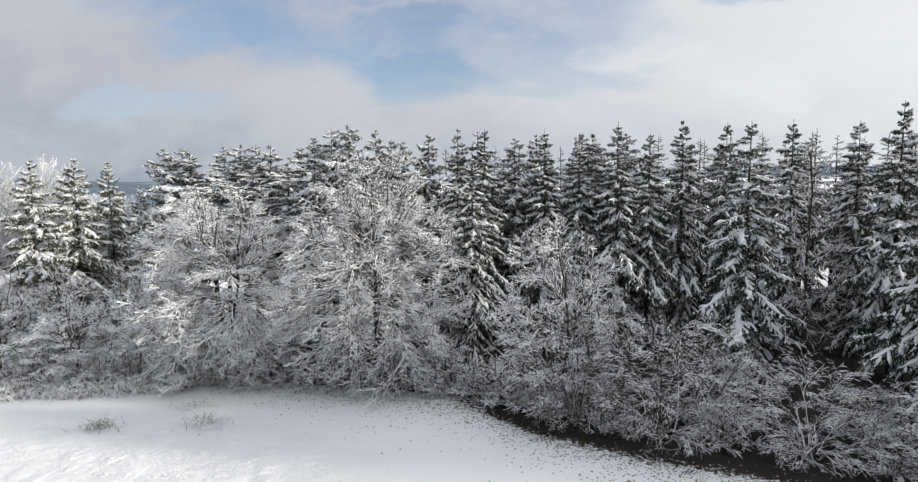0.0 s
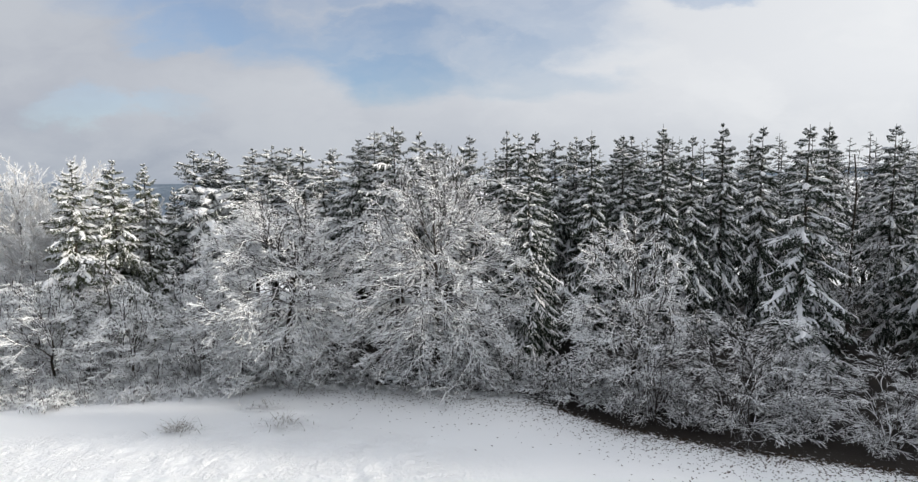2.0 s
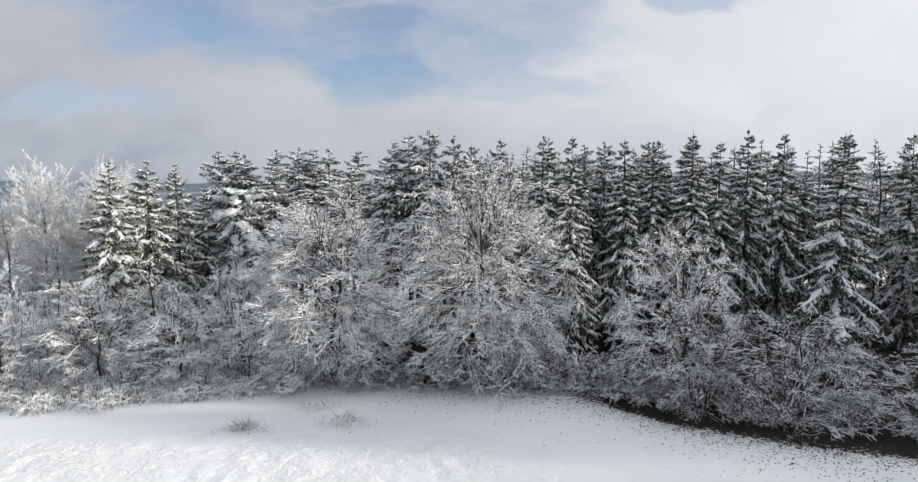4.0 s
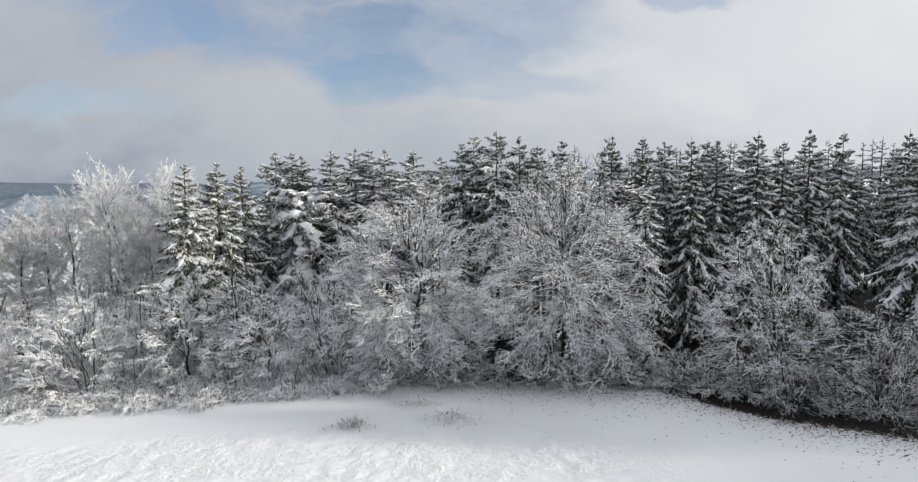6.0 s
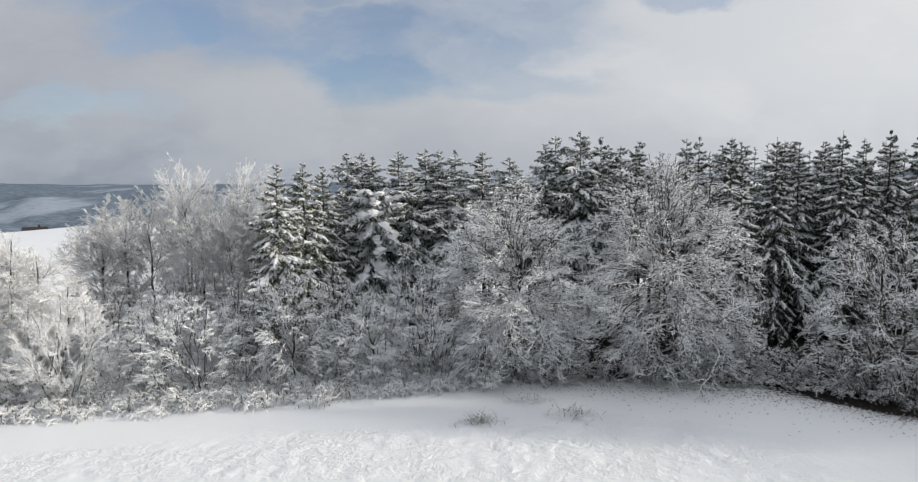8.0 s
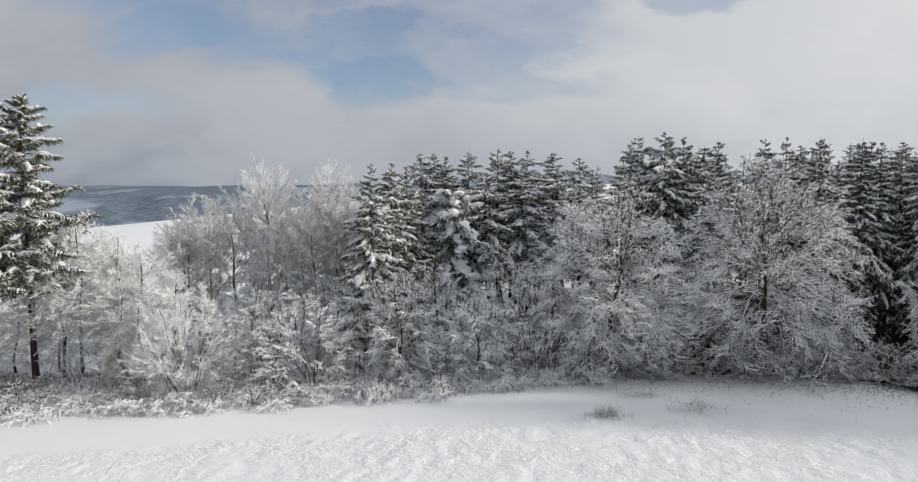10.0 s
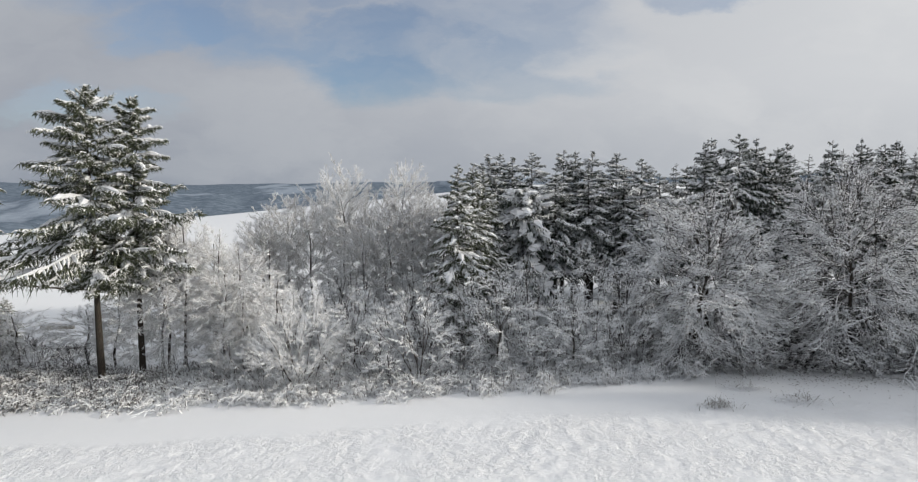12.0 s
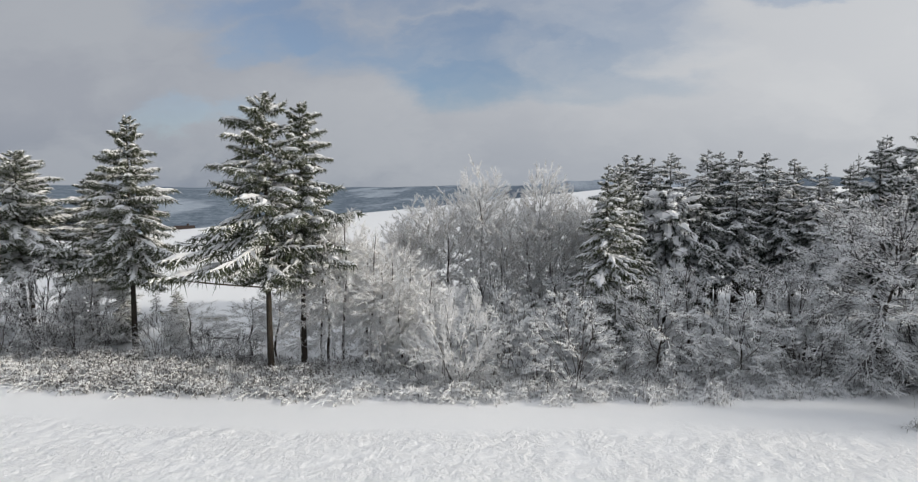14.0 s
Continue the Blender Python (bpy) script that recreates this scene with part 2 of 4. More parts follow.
def tube(points, radii, sides=8):
    """A trunk along a bent line: one closed skin."""
    points, radii = np.asarray(points, float), np.asarray(radii, float)
    turn = np.arange(sides) * 2 * np.pi / sides
    ring = np.stack([np.cos(turn), np.sin(turn), np.zeros(sides)], 1)
    verts = (points[:, None] + ring[None] * radii[:, None, None]).reshape(-1, 3)
    k = np.arange(sides)
    quad = np.stack([k, (k + 1) % sides, (k + 1) % sides + sides, k + sides], 1)
    faces = (quad[None] + (np.arange(len(points) - 1) * sides)[:, None, None]).reshape(-1, 4)
    return verts, faces


# ---------------------------------------------------------------- the lie of the land
EDGE_X = (-95, -68, -54, -45, -37, -30, -24, -19, -15, -11, -7, -1, 0.5, 1.8, 6, 9, 13, 18, 30)
EDGE_Y = (30.3, 30.3, 30.5, 31.1, 32.0, 33, 34, 35.2, 35.6, 34.6, 34.2, 32.6, 31.0, 29.5, 27.0, 25.7, 24.0, 21.5, 17.5)


def edge(x):
    """Where the open field ends and the growth begins."""
    return np.interp(x, EDGE_X, EDGE_Y)


def ease(t):
    t = np.clip(t, 0, 1)
    return t * t * (3 - 2 * t)


def land(x, y):
    x, y = np.asarray(x, float), np.asarray(y, float)
    near = -0.45 - 0.045 * (np.clip(y, -60, 38) - 29) + 0.012 * (np.clip(x, -60, 20) + 15)
    rise = ease((y - 62) / 200)
    z = near + rise * (11.6 + 0.09 * np.clip(x + 25, -260, 15))
    z = z - 55 * ease((y - 275) / 330)
    z = z - 22 * ease((-x - 190) / 200) * ease((y - 40) / 120)
    wave = 0.06 * np.sin(x * 0.11 + 1.0) * np.sin(y * 0.13)
    return z + wave * ease((60 - np.abs(y - 25)) / 60)


def ground_at(x, y):
    return float(land(x, y))


def ramped(low, high, dense_low, dense_high, step, grow=1.16):
    """Grid lines: even inside the dense stretch, wider and wider outside."""
    mid = list(np.arange(dense_low, dense_high + step / 2, step))
    s, at = step, dense_high
    while at < high:
        s *= grow
        at += s
        mid.append(min(at, high))
    s, at, left = step, dense_low, []
    while at > low:
        s *= grow
        at -= s
        left.append(max(at, low))
    return np.array(left[::-1] + mid)


def make_ground():
    xs = ramped(-4000, 4000, -72, 26, 0.22)
    ys = ramped(-3000, 4500, 13, 37, 0.2)
    gx, gy = np.meshgrid(xs, ys)
    gz = land(gx, gy)
    inside = edge(gx) - gy
    patch = np.array([noise.noise((a * 0.12, b * 0.20, 3.0)) for a, b in zip(gx.ravel(), gy.ravel())]).reshape(gx.shape)
    churn = ease((inside - 4.2 + 2.5 * patch) / 1.6) * ease((gx + 90) / 20) * ease((-1.0 - gx + 3 * patch) / 6.0)
    rng = np.random.default_rng(5)
    rough = rng.normal(0, 1, gx.shape)
    soft = (rough + np.roll(rough, 1, 0) + np.roll(rough, 1, 1) + np.roll(rough, (1, 1), (0, 1))) / 2
    dense = (gx > -73) & (gx < 27) & (gy > 12) & (gy < 38)
    gz = gz + dense * soft * (0.003 + 0.020 * churn)
    # leaf mould shows where the trees keep the snow off
    right = ease((gx + 4) / 5)
    litter = ease((1.3 - inside) / 2.4) * (0.28 + 0.70 * right) * ease((16 + inside) / 8)
    litter = np.maximum(litter, ease((2.8 - inside) / 3.2) * 0.36 * ease((gx + 16) / 8))
    wood = (gx > -28) & (gx < 60) & (inside < -2) & (gy < np.interp(gx, (-6, 6), (46.5, 66)))
    litter = np.where(wood, np.maximum(litter, 1.35), litter)
    litter = np.where(gx < -19, np.where((inside < -0.5) & (inside > -4.5), 0.45, 0.0), litter)
    # shade in the hollow under a bush, painted in as bare soil
    hollow_shade = np.exp(-(((gx + 18.2) / 1.3) ** 2 + ((gy - 36.2) / 0.7) ** 2))
    litter = np.maximum(litter, 1.2 * hollow_shade)
    rows, cols = gx.shape
    k = np.arange(rows * cols).reshape(rows, cols)
    faces = np.stack([k[:-1, :-1], k[:-1, 1:], k[1:, 1:], k[1:, :-1]], -1).reshape(-1, 4)
    me = mesh_of("ground", np.stack([gx, gy, gz], -1).reshape(-1, 3), faces, MATS["field"], True)
    for name, values in (("litter", litter), ("churn", churn)):
        layer = me.attributes.new(name, "FLOAT", "POINT")
        layer.data.foreach_set("value", values.astype(np.float32).ravel())
    tagged(new("ground", me), "snow-covered meadow with trodden snow and leaf mould along the wood", "ground", kind="structure")


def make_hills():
    """Wooded ridges across the valley, far beyond the fields, with haze painted into their colour."""
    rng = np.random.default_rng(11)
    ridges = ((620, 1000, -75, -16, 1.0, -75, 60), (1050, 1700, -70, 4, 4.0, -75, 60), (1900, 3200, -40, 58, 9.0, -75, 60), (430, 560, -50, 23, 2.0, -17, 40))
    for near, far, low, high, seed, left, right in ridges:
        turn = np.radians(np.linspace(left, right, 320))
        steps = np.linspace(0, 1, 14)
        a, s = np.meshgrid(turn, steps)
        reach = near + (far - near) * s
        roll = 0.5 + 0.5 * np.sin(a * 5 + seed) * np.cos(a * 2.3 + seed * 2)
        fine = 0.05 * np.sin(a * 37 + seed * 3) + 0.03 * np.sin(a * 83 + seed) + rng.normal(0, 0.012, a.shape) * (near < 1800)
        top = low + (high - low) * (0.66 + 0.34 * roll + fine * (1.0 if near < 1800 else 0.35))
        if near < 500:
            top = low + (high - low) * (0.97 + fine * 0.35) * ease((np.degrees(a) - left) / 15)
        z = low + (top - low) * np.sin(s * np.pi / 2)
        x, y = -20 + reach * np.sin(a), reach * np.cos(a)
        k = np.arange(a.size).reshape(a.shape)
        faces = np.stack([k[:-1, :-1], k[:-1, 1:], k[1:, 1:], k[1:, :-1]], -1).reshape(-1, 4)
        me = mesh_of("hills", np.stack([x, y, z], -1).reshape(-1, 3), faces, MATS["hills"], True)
        tagged(new("backdrop", me), "wooded hills with snowy clearings across the valley, blue haze painted in", "hills", kind="structure")


make_ground()
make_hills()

# ---------------------------------------------------------------- how trees grow


def limbs(rng, start, way, length, radius, steps, wobble, lift):
    """Bent branches all at once. Returns the joints (n, steps + 1, 3), ways and radii."""
    p, d = start.copy(), unit(way)
    joints, ways = [p], [d]
    for k in range(steps):
        d = unit(d + rng.normal(0, wobble, d.shape) + np.array([0, 0, lift * (k + 1) / steps]))
        p = p + d * (length / steps)[:, None]
        joints.append(p)
        ways.append(d)
    taper = np.linspace(1.0, 0.45, steps + 1)
    return np.stack(joints, 1), np.stack(ways, 1), radius[:, None] * taper[None]


def as_rods(joints, radii, sides=3, flat=1.0):
    n, k, _ = joints.shape
    return rods(joints[:, :-1].reshape(-1, 3), joints[:, 1:].reshape(-1, 3), radii[:, :-1].ravel(), radii[:, 1:].ravel(), sides, flat)


def bough(joints, ways, radii, sides=5):
    """One bent limb as a single closed skin."""
    d = unit(ways)
    side = unit(np.cross(d, np.array([0.13, 0.21, 1.0])))
    up = np.cross(side, d)
    turn = np.arange(sides) * 2 * np.pi / sides
    ring = side[:, None] * np.cos(turn)[None, :, None] + up[:, None] * np.sin(turn)[None, :, None]
    verts = (joints[:, None] + ring * radii[:, None, None]).reshape(-1, 3)
    k = np.arange(sides)
    quad = np.stack([k, k + sides, (k + 1) % sides + sides, (k + 1) % sides], 1)[:, ::-1]
    faces = (quad[None] + (np.arange(len(joints) - 1) * sides)[:, None, None]).reshape(-1, 4)
    return verts, faces


def shoots(rng, joints, ways, length, each, ratio, spread, first=0.25, up=0.0, outward=0.0, tier=0.0):
    """Start, way and length of side shoots along given branches; tier flattens them into level sprays."""
    n, k, _ = joints.shape
    who = np.repeat(np.arange(n), each)
    t = first + (1 - first) * (np.tile(np.arange(each), n) + rng.uniform(0.1, 0.9, n * each)) / each
    slot = np.minimum((t * (k - 1)).astype(int), k - 2)
    part_way = t * (k - 1) - slot
    start = joints[who, slot] * (1 - part_way)[:, None] + joints[who, slot + 1] * part_way[:, None]
    along = ways[who, slot + 1]
    out = unit(np.cross(along, rng.normal(0, 1, along.shape) * (1 - tier) + np.array([0, 0, 1.0]) * tier * np.where(np.arange(len(who)) % 2, 1.6, -1.6)[:, None]))
    angle = np.radians(rng.normal(spread, 15, len(who)))[:, None]
    away = unit(start * np.array([1.0, 1.0, 0.0]))
    way = along * np.cos(angle) + out * np.sin(angle) + np.array([0, 0, up]) + away * outward
    way = way * np.array([1.0, 1.0, 1 - 0.5 * tier])
    return start, unit(way), length[who] * ratio * (1.1 - 0.55 * t) * rng.uniform(0.7, 1.3, len(who))


def sweep(start, way, goal, end, steps, pull=1.0):
    """Curves from start to goal that leave along way and arrive along end. Returns joints and ways."""
    span = np.linalg.norm(goal - start, axis=1)[:, None, None] * pull
    t = np.linspace(0, 1, steps + 1)[None, :, None]
    a, b, m, k = start[:, None], goal[:, None], unit(way)[:, None] * span, unit(end)[:, None] * span
    joints = (2 * t ** 3 - 3 * t ** 2 + 1) * a + (t ** 3 - 2 * t ** 2 + t) * m + (3 * t ** 2 - 2 * t ** 3) * b + (t ** 3 - t ** 2) * k
    ways = (6 * t ** 2 - 6 * t) * a + (3 * t ** 2 - 4 * t + 1) * m + (6 * t - 6 * t ** 2) * b + (3 * t ** 2 - 2 * t) * k
    return joints, unit(ways)


def broadleaf(seed, height, radius, stem, count, branches, each, thick=1.0, low=0.0, mid=0.42, hub=0.55, rise=0.6, fall=0.6, crest=0.5, shell=0.45, lumps=0.22,
              reach=0.34, tip=0.016, tier=0.3, droop=-0.12, bare=0.3, sway=1.0, fork=0.0, blunt=False):
    """A leafless tree or shrub. Limbs fan out from the stem to an uneven egg-shaped outline, branches leave them
    towards points spread through the crown, and twigs line the branches. Returns wood, limb and twig skins."""
    rng = np.random.default_rng(seed)
    wood = []
    centre = low + (height - low) * mid

    def outline(n, inner, power):
        z = 1 - 2 * (np.arange(n) + rng.uniform(0, 1, n)) / n
        turn = np.arange(n) * 2.39996 + rng.normal(0, 0.25, n)
        flat = np.sqrt(np.clip(1 - z * z, 0, 1))
        d = np.stack([flat * np.cos(turn), flat * np.sin(turn), z], 1)
        lump = np.array([noise.noise(Vector(v) * 1.9 + Vector((seed, 0, 0))) + 0.6 * noise.noise(Vector(v) * 4.3 + Vector((0, seed, 0))) for v in d])
        r = (inner + (1 - inner) * rng.uniform(0, 1, n) ** power) * (1 + lumps * lump)
        tall = np.where(z > 0, height - centre, centre - low)
        p = np.stack([d[:, 0] * r * radius, d[:, 1] * r * radius, centre + z * r * tall], 1)
        p[:, 2] = np.maximum(p[:, 2], rng.uniform(0.05, 0.6, n))
        return p, np.clip((p[:, 2] - low) / (height - low), 0, 1)

    def arrive(d, level):
        return unit(unit(d) * np.array([1.0, 1.0, 0.5]) + np.array([0, 0, 1.0]) * np.interp(level, (0, 0.45, 1), (-fall, -0.35 * fall, crest))[:, None])

    goal, level = outline(count, 0.72, 1.0)
    away = unit(goal * np.array([1.0, 1.0, 0.0]))
    if stem > 0.6:
        bend = rng.normal(0, 0.012 * height, (7, 2)).cumsum(0)
        tall = height * hub
        line = np.stack([bend[:, 0], bend[:, 1], np.linspace(-0.25, tall, 7)], 1)
        wood.append(tube(line, thick * 0.019 * height * np.linspace(1, 0.25, 7)))
        at = stem + (tall - stem) * np.clip(fork + (1 - fork) * level * rng.uniform(0.75, 1.1, count), 0, 1)
        start = np.stack([np.interp(at, line[:, 2], line[:, 0]), np.interp(at, line[:, 2], line[:, 1]), at], 1)
    else:
        start = np.concatenate([rng.normal(0, 0.09 * radius, (count, 2)), np.full((count, 1), -0.2)], 1)
    way = away * (1 - rise) + np.array([0, 0, rise]) + rng.normal(0, 0.10, goal.shape)
    joints, ways = sweep(start, way, goal, arrive(goal - start, level) + rng.normal(0, 0.12, goal.shape), 8)
    joints[:, 1:-1] += rng.normal(0, 0.012 * radius, joints[:, 1:-1].shape)
    length = np.linalg.norm(goal - start, axis=1)
    radii = thick * (0.014 + 0.0062 * length)[:, None] * np.linspace(1, 0.28, 9)[None]
    arms = [bough(joints[k], ways[k], radii[k]) for k in range(count)]

    goal, level = outline(branches, shell, 0.55)
    knots, along = joints[:, 2:].reshape(-1, 3), ways[:, 2:].reshape(-1, 3)
    gap = goal[:, None] - knots[None]
    far = np.linalg.norm(gap, axis=2)
    want = radius * reach * rng.uniform(0.6, 1.4, branches)[:, None]
    cost = np.abs(far - want) + 1.3 * want * (1 - (gap * along[None]).sum(2) / np.maximum(far, 1e-3))
    pick = cost.argmin(1)
    start = knots[pick]
    way = along[pick] * 0.7 + unit(goal - start) * 0.5
    joints, ways = sweep(start, way, goal, arrive(goal - start, level), 5)
    joints[:, 1:-1] += rng.normal(0, 0.008 * radius, joints[:, 1:-1].shape)
    length = np.linalg.norm(goal - start, axis=1)
    skins = [as_rods(joints, (tip * 1.1 + thick * 0.006 * length)[:, None] * np.linspace(1, 0.55, 6)[None], 4)]
    sizes = 0.4 * length + 0.6 * length.mean()
    for depth, (many, ratio, spread) in enumerate(each):
        start, way, sizes = shoots(rng, joints, ways, sizes, many, ratio, spread, (bare, 0.12, 0.1)[depth], 0.06, 0.15, tier)
        if depth < len(each) - 1:
            joints, ways, radii = limbs(rng, start, way, sizes, np.full(len(sizes), tip * 1.15), 2, 0.10, droop)
            skins.append(as_rods(joints, radii, 3))
        else:
            ends = start + unit(way + np.array([0, 0, droop])) * sizes[:, None]
            if blunt:
                skins.append(rods(start, ends, np.full(len(sizes), tip), np.full(len(sizes), tip * 0.6), 3))
            else:
                skins.append(spikes(rng, start, ends, np.full(len(sizes), tip), sway))
    return wood, arms, join(skins)


def conifer(seed, height, radius, base, gap, per, laterals, fingers, droop=0.25, thick=1.0, load=1.0, ragged=0.15, power=0.85, rise0=-0.30, sprays=0.60, span_ratio=0.40, finger=0.30, pile=1.0, widest=9.0, lop=0.0):
    """A spruce or fir: trunk, needled boughs with hanging fingers, and the snow that lies on them."""
    rng = np.random.default_rng(seed)
    bend = rng.normal(0, 0.03, (7, 2)).cumsum(0)
    line = np.stack([bend[:, 0], bend[:, 1], np.linspace(-0.3, height, 7)], 1)
    trunk = tube(line, thick * 0.0125 * height * np.linspace(1, 0.06, 7))
    count = int((height - base) / gap)
    q = np.repeat((np.arange(count) + 0.5) / count, per) + rng.uniform(-0.55, 0.55, count * per) / count
    z = base + (height - 0.16 - base) * np.clip(q, 0, 1.0)
    n = len(z)
    t = (z - base) / (height - base)
    turn = np.arange(n) * 2.399 + rng.normal(0, 0.35, n)
    length = np.minimum(radius * (1 - t) ** power, widest) * rng.uniform(1 - 2.4 * ragged, 1 + ragged, n) * np.where(t < 0.12, 0.7, 1.0) * (1 + lop * np.cos(turn - np.pi)) + 0.07
    rise = np.interp(t, (0, 0.35, 0.75, 0.9, 1.0), (rise0, rise0 * 0.4, 0.22, 0.45, 0.9)) + rng.normal(0, 0.16, n)
    way = np.stack([np.cos(turn), np.sin(turn), rise], 1)
    start = np.stack([np.interp(z, line[:, 2], line[:, 0]), np.interp(z, line[:, 2], line[:, 1]), z], 1)
    steps = 8
    p, d = start, unit(way)
    joints, ways = [p], [d]
    for k in range(steps):
        bow = -droop * 0.45 if k < 5 else droop * 0.40
        d = unit(d + rng.normal(0, 0.05, d.shape) + np.array([0, 0, 1.0]) * bow * (1 - 0.7 * t)[:, None])
        p = p + d * (length / steps)[:, None]
        joints.append(p)
        ways.append(d)
    joints, ways = np.stack(joints, 1), np.stack(ways, 1)
    radii = (0.015 + 0.018 * length)[:, None] * np.linspace(1, 0.6, steps + 1)[None] + 0.018
    green = [as_rods(joints, radii, 3)]
    # flat side sprays, two rows along each bough
    who = np.repeat(np.arange(n), laterals)
    s = 0.16 + 0.84 * (np.tile(np.arange(laterals), n) + rng.uniform(0, 1, n * laterals)) / laterals
    slot = np.minimum((s * steps).astype(int), steps - 1)
    f = (s * steps - slot)[:, None]
    at = joints[who, slot] * (1 - f) + joints[who, slot + 1] * f
    along = ways[who, slot + 1]
    side = unit(np.cross(along, np.array([0, 0, 1.0]))) * np.where(np.arange(n * laterals) % 2, 1, -1)[:, None]
    far = unit(side * 0.75 + along * 0.75 + rng.normal(0, 0.14, along.shape) + np.array([0, 0, -0.20 - droop * 0.5]))
    span = length[who] * span_ratio * (1.15 - 0.75 * s) * rng.uniform(0.6, 1.25, len(who)) + 0.04
    mid = at + far * (span * 0.55)[:, None]
    sag = unit(far + np.array([0, 0, -0.35 - droop]))
    end = mid + sag * (span * 0.55)[:, None]
    wide = 0.020 * np.clip(length[who], 0.4, 1.0) + 0.045 * span
    green.append(rods(at, mid, wide, wide * 1.15, 3, 0.8))
    green.append(spikes(rng, mid, end, wide * 1.15, 0.3, 0.8))
    if fingers:
        pick = np.repeat(np.arange(len(who)), fingers)
        g = rng.uniform(0.15, 1.0, len(pick))[:, None]
        root = at[pick] * (1 - g) + end[pick] * g
        hang = unit(rng.normal(0, 0.5, root.shape) + far[pick] * 0.5 + np.array([0, 0, -0.55]))
        small = np.clip(length[who[pick]], 0.25, 1.0)
        reach = (0.10 * small + finger * span[pick]) * rng.uniform(0.6, 1.3, len(pick))
        green.append(spikes(rng, root, root + hang * reach[:, None], 0.026 * small + 0.015 * span[pick], 0.6))
    # pillows of snow on boughs and sprays
    keep = rng.uniform(0, 1, n) < 0.85 * load
    puff = pile * (0.042 * np.clip(length[keep], 0.5, 1.2) + 0.010 * length[keep])[:, None] * np.clip(rng.normal(0.62, 0.5, (keep.sum(), steps + 1)), 0.02, 1.6) * np.interp(np.arange(steps + 1) / steps, (0, 0.2, 0.6, 0.85, 1), (0.1, 0.5, 1.1, 1.0, 0.15))[None]
    white = [as_rods(joints[keep] + np.array([0, 0, 0.03]) + puff[..., None] * np.array([0, 0, 0.35]), puff * load, 5, 0.65)]
    few = rng.uniform(0, 1, len(who)) < sprays * load
    lift = np.array([0, 0, 0.03])
    fat = wide[few] * rng.uniform(0.7, 1.7, few.sum())
    stop = mid[few] + (end[few] - mid[few]) * rng.uniform(0.0, 0.9, few.sum())[:, None]
    white.append(rods(at[few] + lift, mid[few] + lift, fat * 0.8, fat * 1.15, 3, 0.7))
    white.append(spikes(rng, mid[few] + lift, stop + lift * 0.5, fat * 1.15, 0.2, 0.7))
    return trunk, join(green), join(white)


STOCK = {}


def grown(key, name, label, category, skins):
    """Remembers a tree's meshes under a key, to be planted many times."""
    STOCK[key] = (name, label, category, [(p, mesh_of(p, *skin, MATS[mat], p in ("trunk",)), tag) for p, skin, mat, tag in skins])


PLANTED = {}


def plant(key, x, y, scale=1.0, wide=None, turn=0.0, label="", group="", sink=0.05, tilt=0.0):
    name, text, category, skins = STOCK[key]
    m = pose(x, y, ground_at(x, y) - sink, tilt, 0, turn) @ Matrix.Diagonal((wide or scale, wide or scale, scale, 1))
    if key in PLANTED:
        first = PLANTED[key]
        ob = copy_thing(first, m @ Matrix.Diagonal((1 / first.scale[0], 1 / first.scale[1], 1 / first.scale[2], 1)))
        return tagged(ob, label or text, category, group)
    ob = PLANTED[key] = thing(name, label or text, category, group)
    trunk = None
    for p, me, tag in skins:
        if p in ("limb", "stem"):
            part(p, me, trunk or ob, tag)
            continue
        made = part(p, me, ob, tag, "stuff" if p in ("snow_load", "tangle") else "")
        trunk = made if p == "trunk" else trunk
    ob.matrix_basis = m
    return ob


